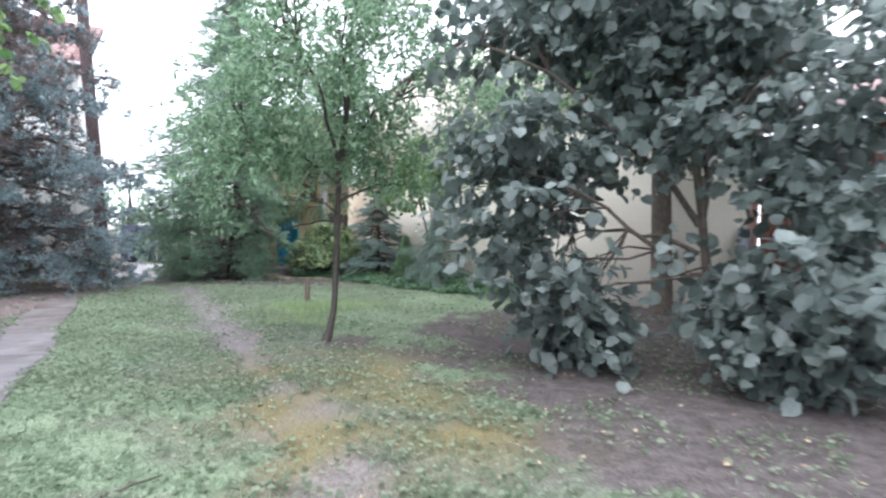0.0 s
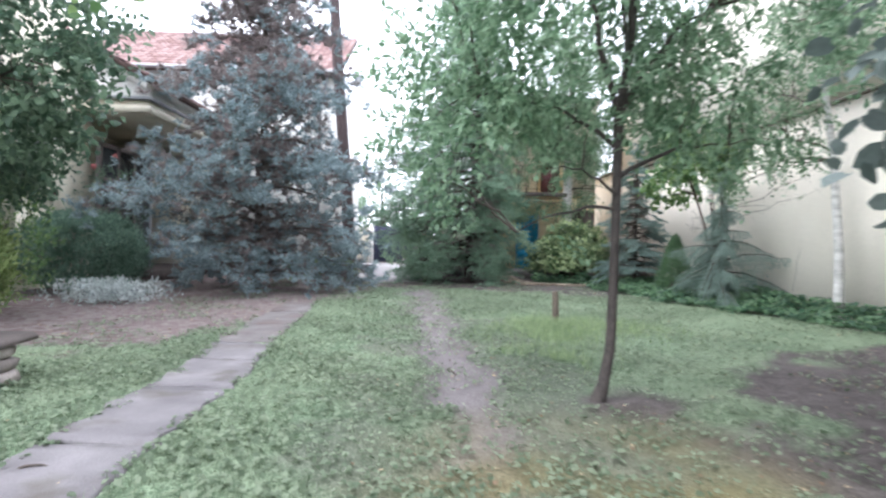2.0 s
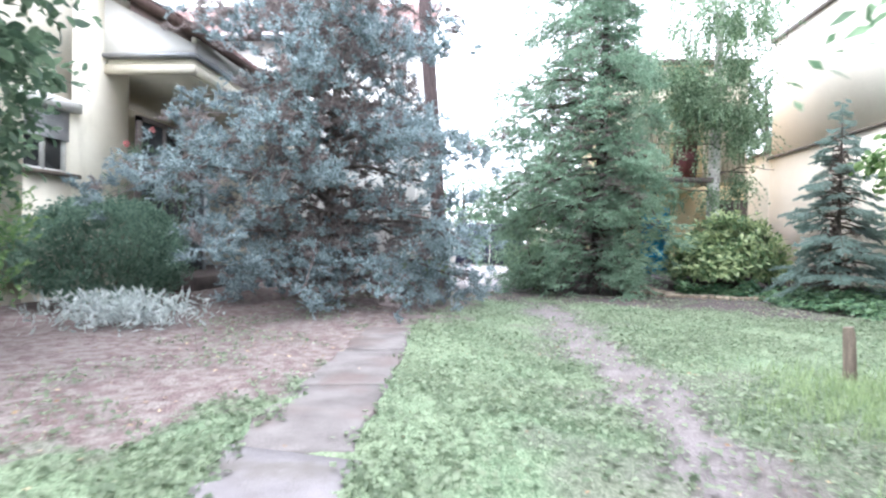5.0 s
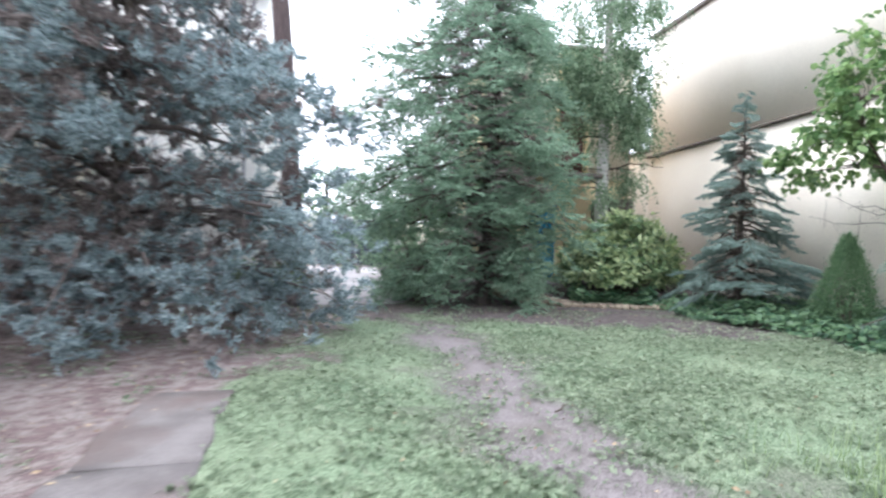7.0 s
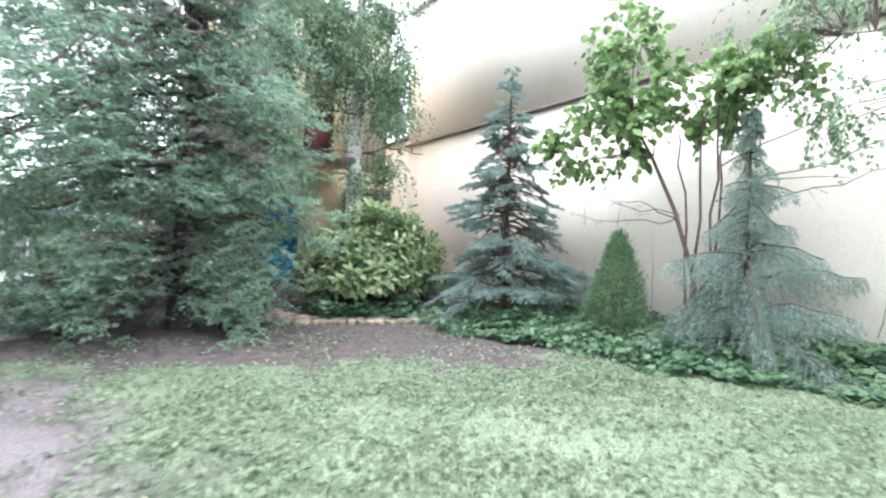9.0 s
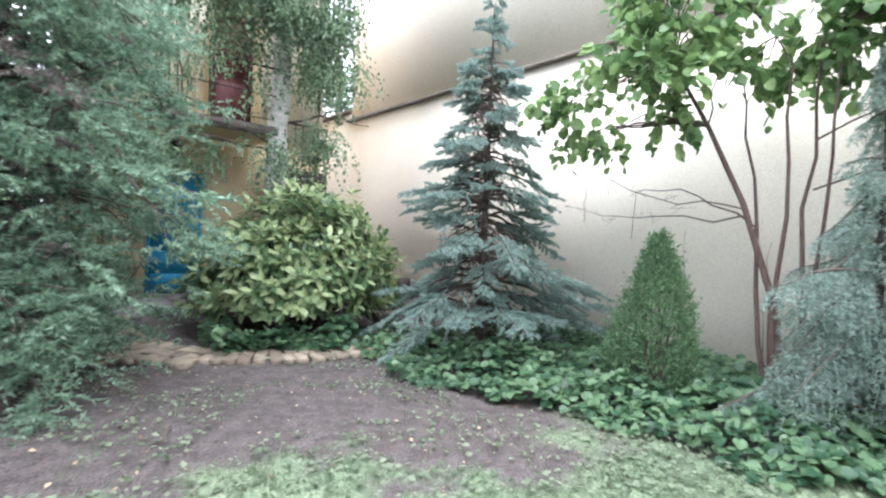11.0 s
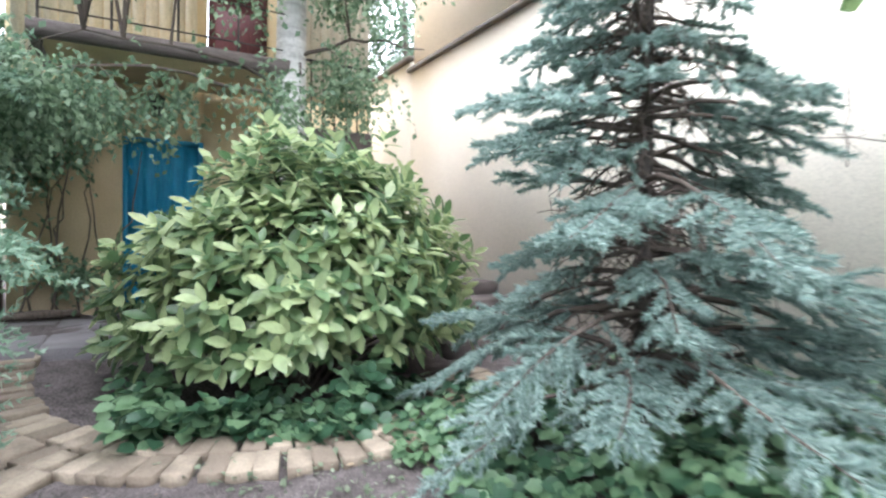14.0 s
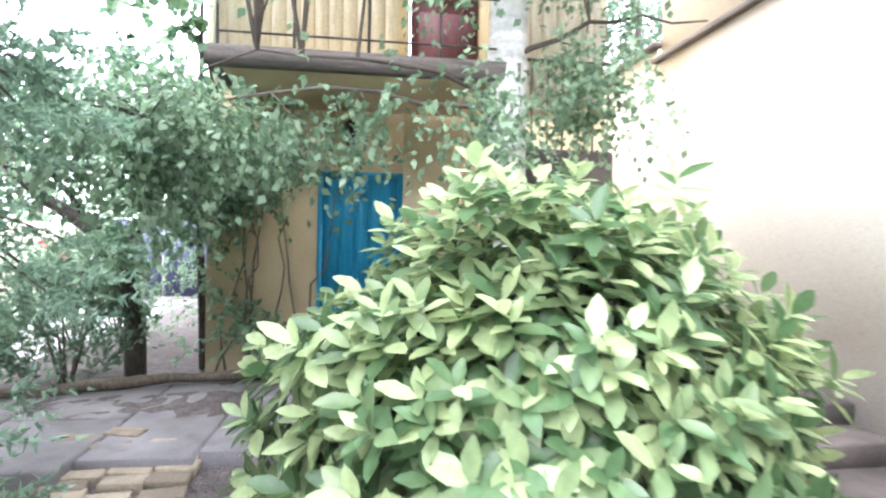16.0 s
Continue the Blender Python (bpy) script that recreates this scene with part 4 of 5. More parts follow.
# hazel stems before the wall
broadleaf("wall_hazel", "multi-stemmed young hazel with fresh round leaves before the wall", "shrub",
          [(6.92, 15.02, 0.0), (6.92, 15.05, 1.0), (6.88, 15.3, 1.8), (6.8, 15.6, 2.5), (6.7, 15.9, 3.1)], [0.035, 0.03, 0.026, 0.022, 0.012],
          [((6.94, 14.95, 0.0), (6.88, 15.1, 3.2), 0.026), ((6.96, 14.9, 0.0), (6.95, 14.75, 3.3), 0.025), ((6.9, 14.85, 0.0), (6.7, 14.5, 3.1), 0.022), ((6.98, 15.05, 0.0), (7.1, 15.45, 3.0), 0.024), ((6.88, 15.2, 1.6), (7.2, 16.6, 1.95), 0.01), ((6.95, 14.8, 1.9), (7.3, 13.5, 2.1), 0.009), ((6.95, 14.8, 2.3), (7.3, 13.2, 2.7), 0.009)],
          [(6.6, 16.0, 2.95, 0.6, 0.7, 0.4), (6.7, 15.8, 3.6, 0.5, 0.55, 0.7), (6.9, 14.75, 3.2, 0.4, 0.5, 0.45), (6.6, 16.8, 2.75, 0.5, 0.6, 0.28), (6.9, 14.2, 3.35, 0.35, 0.45, 0.35), (6.65, 16.1, 4.3, 0.35, 0.4, 0.6), (6.8, 15.3, 2.9, 0.4, 0.4, 0.3)],
          640, 6, 0.105, 0.88, ROUND, M_WALL_HAZEL, rng, bark=M_BARK_STEM, single=M_WALL_HAZEL_ONE, gap=0.0, freq=2.0, droop=0.5, twig=0.3, shell=0.1, thin=90)
# birch before the balcony
broadleaf("birch", "white-barked birch with hanging small leaves before the balcony", "tree",
          [(5.3, 21.8, 0.1), (5.3, 21.8, 0.6), (5.3, 21.82, 2.4), (5.32, 21.85, 4.5), (5.4, 21.95, 7.0), (5.5, 22.1, 9.5)], [0.22, 0.18, 0.165, 0.145, 0.1, 0.04],
          [((5.3, 21.83, 2.75), (3.2, 21.2, 2.75), 0.022), ((5.3, 21.83, 3.1), (6.5, 21.0, 3.2), 0.025), ((5.33, 21.9, 4.6), (4.2, 20.9, 6.0), 0.04), ((5.35, 21.9, 5.2), (6.8, 21.2, 6.6), 0.04), ((5.4, 22, 6.4), (5.0, 20.6, 8.0), 0.04), ((5.3, 21.83, 2.6), (2.9, 21.0, 2.35), 0.022)],
          [(3.9, 21.1, 2.5, 1.3, 0.45, 0.25), (2.75, 21.1, 2.35, 0.6, 0.4, 0.4), (4.7, 21.3, 2.55, 0.7, 0.45, 0.28), (5.95, 21.3, 2.9, 0.5, 0.4, 0.45), (4.6, 21.2, 5.2, 1.4, 0.9, 1.3), (3.7, 21.0, 5.6, 1.0, 0.7, 1.2), (5.95, 21.5, 4.6, 0.4, 0.5, 1.0), (4.2, 21.0, 3.75, 0.9, 0.4, 0.42), (3.9, 20.9, 5.2, 0.9, 0.5, 0.7), (4.9, 21.1, 5.0, 0.6, 0.4, 0.6), (5.9, 21.3, 5.8, 0.6, 0.7, 1.2), (5.3, 21.3, 7.6, 1.7, 1.3, 1.5), (3.2, 21.5, 2.5, 0.7, 0.4, 0.26), (5.9, 21.2, 4.2, 0.6, 0.5, 0.7)],
          6600, 10, 0.066, 0.7, DIAMOND, M_BIRCH_LEAF, rng, bark=M_BIRCH, gap=0.07, freq=2.2, droop=0.9, twig=0.4, shell=0.1, thin=110, sides=14)

# slighter birch by the wall, whose twigs hang before it
broadleaf("wall_birch", "slight birch with hanging pale leaves beside the cream wall", "tree",
          [(7.4, 11.7, 0.0), (7.38, 11.72, 1.2), (7.3, 11.8, 2.8), (7.2, 12.0, 4.4), (7.1, 12.2, 6.0)], [0.09, 0.075, 0.065, 0.045, 0.015],
          [((7.3, 11.8, 2.9), (6.3, 13.3, 3.3), 0.022), ((7.25, 11.9, 3.6), (7.0, 14.3, 4.4), 0.025), ((7.2, 12.0, 4.2), (6.5, 11.0, 5.4), 0.025)],
          [(6.35, 13.35, 2.75, 0.4, 0.4, 0.42), (7.05, 14.35, 3.85, 0.4, 0.5, 0.75), (6.9, 13.1, 4.4, 0.7, 0.8, 0.7), (7.0, 11.8, 5.0, 0.8, 1.0, 1.0), (6.4, 11.3, 5.3, 0.8, 0.8, 0.7), (6.5, 13.2, 3.9, 0.6, 0.8, 0.6), (6.6, 12.1, 3.4, 0.6, 0.7, 0.7)],
          1000, 10, 0.066, 0.7, DIAMOND, M_BIRCH_LEAF, rng, bark=M_BIRCH, gap=0.0, freq=2.2, droop=0.9, twig=0.36, shell=0.1, thin=110)


def aucuba():
    """The glossy evergreen bush: whorls of large leaves on the skin of a mound."""
    rng = np.random.default_rng(31)
    cx, cy, z0 = 4.92, 20.17, 0.0
    root = empty("aucuba_bush", cx, cy, z0, "large aucuba bush with glossy yellow-green leaves behind the brick edging", "shrub")
    sb = Build()
    whorls = []
    n = 680
    i = np.arange(n) + 0.5
    phi = np.arccos(1 - 1.22 * i / n)
    th = np.pi * (1 + 5 ** 0.5) * i
    for k in range(n):
        d = np.array([np.cos(th[k]) * np.sin(phi[k]), np.sin(th[k]) * np.sin(phi[k]), np.cos(phi[k])])
        lump = 0.98 + 0.24 * noise.noise(Vector(d * 2.9)) + rng.normal(0, 0.05)
        top = max(0.0, d[2])
        p = np.array([cx + 0.08 + 0.16 * top, cy, z0 + 0.68]) + d * np.array([1.33 - 0.22 * top, 1.08 - 0.12 * top, 1.2]) * lump * (1.0 if k % 3 else 0.84)
        if p[2] < 0.14:
            continue
        whorls.append((p, unit(d + np.array([0, 0, 0.45]) + rng.normal(0, 0.15, 3))))
    for p, d in whorls[::6]:
        a = np.array([cx + rng.normal(0, 0.12), cy + rng.normal(0, 0.12), z0])
        sb.tube(curve_points(a, p, 0.1, 6, rng, 0.02), np.linspace(0.018, 0.005, 6), 5)
    part("stemwork", sb, M_TWIG, root, kind="stuff")
    P, D, N, L = [], [], [], []
    for p, d in whorls:
        side = unit(np.cross(d, (0.3, 0.2, 1)))
        other = np.cross(d, side)
        m = rng.integers(8, 12)
        for j in range(m):
            a = j * 2.4 + rng.normal(0, 0.2)
            tilt = 0.45 + 0.55 * (j / m)
            r = side * np.cos(a) + other * np.sin(a)
            ld = unit(d * (1.05 - tilt) + r * tilt + np.array([0, 0, -0.3 * tilt]))
            P.append(p - d * 0.12 * (j / m))
            D.append(ld)
            N.append(unit(d * 1.0 - r * 0.25 + np.array([0, 0, 0.4])))
            L.append(rng.uniform(0.13, 0.215) * (0.7 + 0.3 * tilt))
    P, D, N, L = np.array(P), np.array(D), np.array(N), np.array(L)
    # the leaves that face the walk are pieces of their own
    near = np.argsort(P[:, 1] + 0.35 * np.abs(P[:, 0] - 4.5) - 0.25 * P[:, 2])[:300]
    rest = np.setdiff1d(np.arange(len(P)), near)
    b = Build()
    b.leaves(P[rest], D[rest], N[rest], L[rest], L[rest] * 0.44, OVAL)
    part("foliage", b, M_AUCUBA, root, kind="stuff")
    single_leaves(root, P[near], D[near], N[near], L[near], 0.44, OVAL, M_AUCUBA_ONE)


M_AUCUBA_ONE = material("aucuba_single_leaf", (0.095, 0.165, 0.075), (0.4, 0.475, 0.25), scale=1.5, rough=0.33, bump=0.0, fine=25, objvar=0.55, through_light=0.4, spec=0.45)
aucuba()


def ivy_bed():
    rng = np.random.default_rng(41)
    n = 21000
    x, y = rng.uniform(4.6, 7.8, n), rng.uniform(9.5, 18.9, n)
    edge = np.interp(y, [9.5, 11, 13.5, 14.6, 16.2, 17.2, 18.9], [7.1, 6.7, 6.1, 5.45, 5.35, 4.85, 5.2]) + 0.16 * wobble(x, y, 3.1)
    keep = x > edge
    x, y, edge = x[keep], y[keep], edge[keep]
    k = len(x)
    hgt = 0.08 + 0.2 * np.clip((x - edge) / 1.0, 0, 1) + 0.07 * wobble(x, y, 2.7) + 0.06 * wobble(x, y, 6.1)
    z = gz(x, y) + np.maximum(0.03, hgt * rng.uniform(0.5, 1.1, k))
    ang = rng.uniform(0, 6.283, k)
    s = rng.uniform(0.05, 0.1, k)
    b = Build()
    b.leaves(np.stack([x, y, z], 1), np.stack([np.cos(ang) - 0.4, np.sin(ang), rng.normal(-0.2, 0.25, k)], 1), np.stack([rng.normal(-0.35, 0.3, k), rng.normal(-0.1, 0.3, k), np.ones(k)], 1), s, s * 0.95, ROUND)
    tagged(part("ivy_bed", b, M_IVY), "low bed of glossy green ivy along the wall", "ivy", kind="stuff")
    # ivy round the foot of the bush
    n = 1500
    a = rng.uniform(3.3, 6.1, n)
    r = rng.uniform(0.7, 1.05, n) + 0.3 * wobble(np.cos(a) * 2, np.sin(a) * 2, 2.0) * rng.random(n)
    x, y = 4.75 + r * np.cos(a), 20.0 + r * np.sin(a)
    b = Build()
    s = rng.uniform(0.05, 0.11, n)
    b.leaves(np.stack([x, y, gz(x, y) + rng.uniform(0.03, 0.42, n) * (0.6 + 0.4 * wobble(x, y, 4.0))], 1), np.stack([np.cos(a) + rng.normal(0, 0.6, n), np.sin(a) + rng.normal(0, 0.6, n), rng.normal(0, 0.3, n)], 1), np.stack([rng.normal(0, 0.4, n), -0.4 + rng.normal(0, 0.3, n), np.ones(n)], 1), s, s * 0.95, ROUND)
    tagged(part("ivy_patch", b, M_IVY), "trailing ivy round the foot of the bush", "ivy", kind="stuff")
    # silver-leaved plant
    n = 1500
    x, y = -5.25 + rng.normal(0, 0.42, n), 12.4 + rng.normal(0, 0.32, n)
    b = Build()
    b.leaves(np.stack([x, y, rng.uniform(0.03, 0.36, n)], 1), rng.normal(0, 1, (n, 3)) + np.array([[0.2, -0.3, 0.8]]), rng.normal(0, 1, (n, 3)), rng.uniform(0.08, 0.17, n), rng.uniform(0.02, 0.045, n), DIAMOND)
    tagged(part("silver_ragwort", b, M_SILVER), "silver-white leaved ragwort plant at the bed edge", "plant")


ivy_bed()


# ---- walls and buildings ----
def structure(name, build, mat, label, category):
    return tagged(part(name, build, mat, None, label, kind="structure"), category=category)


def boundary_wall():
    b = Build()
    b.box(7.81, 5.6, -0.2, 8.25, 24.0, 3.94)
    b.box(7.85, 5.6, 3.94, 8.25, 24.0, 7.55)
    w = structure("wall_east", b, M_WALL_R, "tall cream rendered wall with a thin brown ledge", "wall")
    b = Build()
    b.box(7.73, 5.58, 3.935, 7.86, 24.04, 3.99)
    part("ledge", b, M_FLASH, w, "thin brown metal ledge")
    b = Build()
    b.box(7.75, 5.55, 7.55, 8.35, 24.1, 7.66)
    part("roof_edge", b, M_FLASH, w)
    b = Build()
    b.box(7.81, 24.0, -0.2, 8.1, 27.5, 4.12)
    w = structure("wall_north", b, M_WALL_R, "lower cream wall with a stone coping", "wall")
    b = Build()
    b.bevelled(7.74, 24.0, 4.12, 8.17, 27.5, 4.22, 0.02)
    part("coping", b, M_FLASH, w)


boundary_wall()


def door_house():
    h = empty("garden_house", 4.6, 23.2, 0.3, "two-storey ochre garden house with a balcony and blue door", "house")
    boxes = []
    y0, y1 = 23.1, 23.38
    boxes.append((2.65, y0, -0.1, 3.71, y1, 6.6))
    boxes.append((4.56, y0, -0.1, 6.7, y1, 2.98))
    boxes.append((3.71, y0, 2.33, 4.56, y1, 2.98))
    boxes.append((3.71, y0, -0.1, 4.56, y1, 0.28))
    boxes.append((3.71, y0, 2.98, 4.6, y1, 6.6))
    boxes.append((5.33, y0, 2.98, 6.7, y1, 6.6))
    boxes.append((4.6, y0, 5.15, 5.33, y1, 6.6))
    boxes.append((2.65, y1, -0.1, 2.93, 28.0, 6.6))
    boxes.append((6.42, y1, -0.1, 6.7, 28.0, 6.6))
    for q in boxes:
        b = Build()
        b.box(*q)
        part("wall", b, M_WALL_DOOR, h)
    b = Build()
    b.box(2.55, 23.0, 6.6, 6.8, 28.1, 6.75)
    part("roof", b, M_FLASH, h)
    # blue door
    b = Build()
    b.box(3.76, 23.16, 0.3, 4.51, 23.2, 2.28)
    door = part("door", b, M_BLUE, h, "blue painted panelled door")
    for i in range(5):
        b = Build()
        x = 3.775 + i * 0.146
        b.bevelled(x, 23.145, 1.05, x + 0.138, 23.16, 2.26, 0.004)
        part("panel", b, M_BLUE, door)
    for z0, z1 in ((0.32, 0.62), (0.66, 1.0)):
        b = Build()
        b.bevelled(3.8, 23.145, z0, 4.47, 23.16, z1, 0.006)
        part("panel", b, M_BLUE, door)
    b = Build()
    b.box(3.71, 23.09, 0.28, 3.76, 23.22, 2.33)
    b.box(4.51, 23.09, 0.28, 4.56, 23.22, 2.33)
    b.box(3.76, 23.09, 2.28, 4.51, 23.22, 2.33)
    part("door_frame", b, M_BLUE, h)
    b = Build()
    b.tube([(4.5, 23.14, 1.3), (4.5, 23.08, 1.3), (4.4, 23.08, 1.3)], [0.012] * 3, 8)
    part("handle", b, M_IRON, door, "dark iron handle")
    # upper door and boards
    b = Build()
    b.box(4.62, 23.14, 3.1, 5.31, 23.2, 5.13)
    red = part("upper_door", b, M_RED, h, "dark red balcony door")
    for z0, z1 in ((3.2, 4.0), (4.1, 5.0)):
        b = Build()
        b.bevelled(4.7, 23.125, z0, 5.23, 23.14, z1, 0.01)
        part("panel", b, M_RED, red)
    for i in range(29):
        x = 2.7 + i * 0.138
        if 4.42 < x < 5.33:
            continue
        b = Build()
        b.box(x, 23.07 + 0.004 * (i % 2), 3.1, x + 0.126, 23.1, 6.55)
        part("board", b, M_BATTEN, h)
    # balcony
    b = Build()
    b.box(3.05, 21.78, 2.93, 5.35, 23.08, 3.03)
    bal = part("balcony", b, M_WALL_DOOR, h)
    b = Build()
    b.box(3.02, 21.68, 2.92, 5.38, 21.78, 3.06)
    b.box(3.02, 21.78, 2.92, 3.1, 23.07, 3.06)
    part("fascia", b, M_BEAM, bal, "weathered grey fascia beam")
    for x in (3.1, 3.65, 4.2, 4.75, 5.3):
        b = Build()
        b.tube([(x, 21.73, 3.05), (x, 21.73, 3.98)], [0.012, 0.012], 8)
        part("baluster", b, M_IRON, bal)
    for z, r in ((3.17, 0.009), (3.55, 0.009), (3.98, 0.018)):
        b = Build()
        b.tube([(3.1, 21.73, z), (5.3, 21.73, z)], [r, r], 8)
        part("rail", b, M_IRON, bal)
    # wall lantern
    b = Build()
    v, f = [], []
    for z, r in ((2.56, 0.05), (2.58, 0.06), (2.76, 0.085), (2.77, 0.1), (2.83, 0.03)):
        v += [(4.05 + r * np.cos(a), 22.96 + r * np.sin(a), z) for a in np.arange(6) * np.pi / 3]
    for i in range(4):
        f += [(i * 6 + j, i * 6 + (j + 1) % 6, i * 6 + 6 + (j + 1) % 6, i * 6 + 6 + j) for j in range(6)]
    b.add(v, f)
    lantern = empty("wall_lantern", 4.05, 23.1, 2.8, "small dark iron wall lantern above the blue door", "lamp")
    part("housing", b, M_IRON, lantern)
    b = Build()
    b.tube([(4.05, 23.1, 2.86), (4.05, 23.02, 2.9), (4.05, 22.96, 2.83)], [0.012] * 3, 6)
    part("bracket", b, M_IRON, lantern)


door_house()


def terrace():
    b = Build()
    b.bevelled(4.8, 21.35, 0.05, 5.0, 23.09, 0.285, 0.01)
    root = structure("terrace", b, M_CONCRETE, "worn grey concrete terrace slabs before the blue door", "pavement")
    rng = np.random.default_rng(7)
    rows = [(1.0, 1.6), (1.62, 2.45), (2.47, 3.15), (3.17, 3.9), (3.92, 4.78)]
    for x0, x1 in rows:
        front = 21.02 + 0.17 * (x0 - 2.3) + rng.normal(0, 0.02)
        b = Build()
        b.bevelled(x0, front, -0.02, x1, front + 0.95, 0.285, 0.012, 0.006, rng)
        part("slab", b, M_CONCRETE, root)
        b = Build()
        b.bevelled(x0, front + 0.97, 0.0, x1, 22.78, 0.29, 0.012, 0.006, rng)
        part("slab", b, M_CONCRETE, root)
    b = Build()
    b.bevelled(3.5, 22.8, 0.1, 4.9, 23.09, 0.295, 0.01)
    part("door_step", b, M_CONCRETE, root)
    # wooden edging before the climbers
    b = Build()
    b.tube(curve_points((1.2, 22.45, 0.32), (3.3, 22.95, 0.34), 0.02, 8, rng, 0.02), [0.05, 0.055, 0.05, 0.055, 0.05, 0.045, 0.05, 0.04], 8)
    tagged(part("log", b, M_BAMBOO), "weathered log edging on the terrace", "log")


terrace()


def stairs():
    root = empty("garden_stairs", 7.1, 20.4, 0.1, "brown stone garden steps beside the wall", "stairs")
    for i in range(4):
        y, z = 20.35 + 0.36 * i, 0.2 + 0.16 * i
        b = Build()
        b.bevelled(6.45, y, z - 0.3, 7.8, (y + 0.42) if i < 3 else 23.08, z, 0.015)
        part("step", b, M_STEP, root)
    b = Build()
    b.bevelled(5.6, 22.25, -0.1, 6.42, 23.09, 2.5, 0.02)
    part("landing", b, M_STEP, root, "dark stone landing")
    for i in range(6):
        x = 5.66 + i * 0.145
        b = Build()
        b.tube([(x, 22.3, 2.43), (x, 22.3, 3.3)], [0.009, 0.009], 6)
        part("baluster", b, M_IRON, root)
    b = Build()
    b.tube([(5.6, 22.3, 3.3), (6.42, 22.3, 3.3)], [0.018, 0.018], 8)
    part("handrail", b, M_IRON, root)


stairs()


def far_house():
    h = empty("villa", -7.0, 15.0, 0.0, "pale yellow villa with red tiled roofs and a loggia", "house")
    boxes = []
    boxes.append((-8.3, 4.0, -0.2, -8.0, 13.9, 6.2))
    boxes.append((-8.3, 14.85, -0.2, -8.0, 16.3, 6.2))
    boxes.append((-8.3, 13.9, -0.2, -8.0, 14.85, 2.12))
    boxes.append((-8.3, 13.9, 3.2, -8.0, 14.85, 6.2))
    boxes.append((-10.2, 16.05, -0.2, -8.3, 16.3, 6.2))
    boxes.append((-10.2, 16.3, -0.2, -9.9, 17.2, 4.26))
    boxes.append((-10.2, 18.2, -0.2, -9.9, 21.48, 4.26))
    boxes.append((-10.2, 17.2, 2.9, -9.9, 18.2, 4.26))
    boxes.append((-9.9, 21.3, -0.2, -6.9, 21.48, 4.24))
    for q in boxes:
        b = Build()
        b.box(*q)
        part("wall", b, M_WALL_L, h)
    b = Build()
    b.box(-3.3, 21.8, -0.2, -3.0, 29.0, 6.9)
    part("wall", b, M_WHITE, h, "white rendered wing wall")
    b = Build()
    b.box(-12.5, 21.5, -0.2, -3.0, 21.8, 6.9)
    part("wall", b, M_WHITE, h, "white rendered wing wall")
    # window with half-drawn shutter
    b = Build()
    b.box(-8.17, 13.92, 2.14, -8.15, 14.84, 3.18)
    win = part("window", b, M_GLASS, h, "dark window glass")
    b = Build()
    b.box(-8.19, 13.9, 2.12, -8.09, 13.96, 3.2)
    b.box(-8.19, 14.8, 2.12, -8.09, 14.86, 3.2)
    b.box(-8.19, 14.35, 2.12, -8.09, 14.41, 3.2)
    b.box(-8.19, 13.96, 2.12, -8.09, 14.8, 2.18)
    part("frame", b, M_FRAME, win)
    for i in range(13):
        b = Build()
        z = 2.68 + i * 0.04
        b.bevelled(-8.07, 13.91, z, -8.035, 14.85, z + 0.037, 0.006)
        part("slat", b, M_SHUTTER, win)
    b = Build()
    b.bevelled(-8.05, 13.81, 3.18, -7.89, 14.96, 3.36, 0.02)
    part("shutter_box", b, M_WHITE, win)
    b = Build()
    b.bevelled(-8.15, 13.84, 2.05, -7.85, 14.92, 2.12, 0.015)
    part("sill", b, M_FLASH, win)
    # loggia
    b = Build()
    b.box(-9.9, 15.7, 4.25, -6.3, 21.48, 4.4)
    log = part("loggia_floor", b, M_WALL_L, h)
    b = Build()
    b.box(-8.0, 15.62, 4.1, -6.26, 15.75, 4.25)
    b.box(-6.4, 15.75, 4.1, -6.26, 21.48, 4.25)
    part("beam", b, M_WALL_L, log)
    b = Build()
    b.box(-8.3, 15.54, 4.38, -6.2, 15.7, 4.44)
    b.box(-6.3, 15.7, 4.38, -6.2, 21.48, 4.44)
    part("flashing", b, M_ZINC, log, "grey zinc flashing")
    b = Build()
    v = [(x, y, z) for y in (15.6, 15.76) for x, z in ((-6.26, 4.44), (-6.26, 4.62), (-8.0, 5.5), (-8.3, 5.65), (-8.3, 4.44))]
    b.add(v, [(0, 1, 2, 3, 4), (9, 8, 7, 6, 5)] + [(i, 5 + i, 5 + (i + 1) % 5, (i + 1) % 5) for i in range(5)])
    b.box(-6.4, 15.76, 4.44, -6.26, 21.48, 4.8)
    part("parapet", b, M_WHITE, log)
    b = Build()
    b.tube([(-6.5, 21.0, 0.2), (-6.5, 21.0, 4.1)], [0.14, 0.14], 14)
    part("column", b, M_WALL_L, log)
    # porch door and glazed front behind the loggia
    b = Build()
    b.box(-9.96, 17.2, 0.4, -9.92, 18.2, 2.9)
    part("porch_door", b, M_DARKWOOD, h, "dark brown porch door")
    b = Build()
    b.bevelled(-9.9, 16.3, -0.1, -6.7, 21.3, 0.28, 0.02)
    part("porch_floor", b, M_STEP, h)
    b = Build()
    b.box(-7.9, 16.5, 0.28, -7.86, 18.9, 3.4)
    glass = part("porch_window", b, M_GLASS, h, "dark glazed porch front")
    for y in (16.4, 17.2, 18.0, 18.9):
        b = Build()
        b.bevelled(-7.93, y, 0.28, -7.83, y + 0.1, 3.5, 0.01)
        part("mullion", b, M_BEAM if y < 18.5 else M_SHUTTER, glass)
    b = Build()
    b.box(-7.92, 16.5, 2.55, -7.84, 18.9, 2.64)
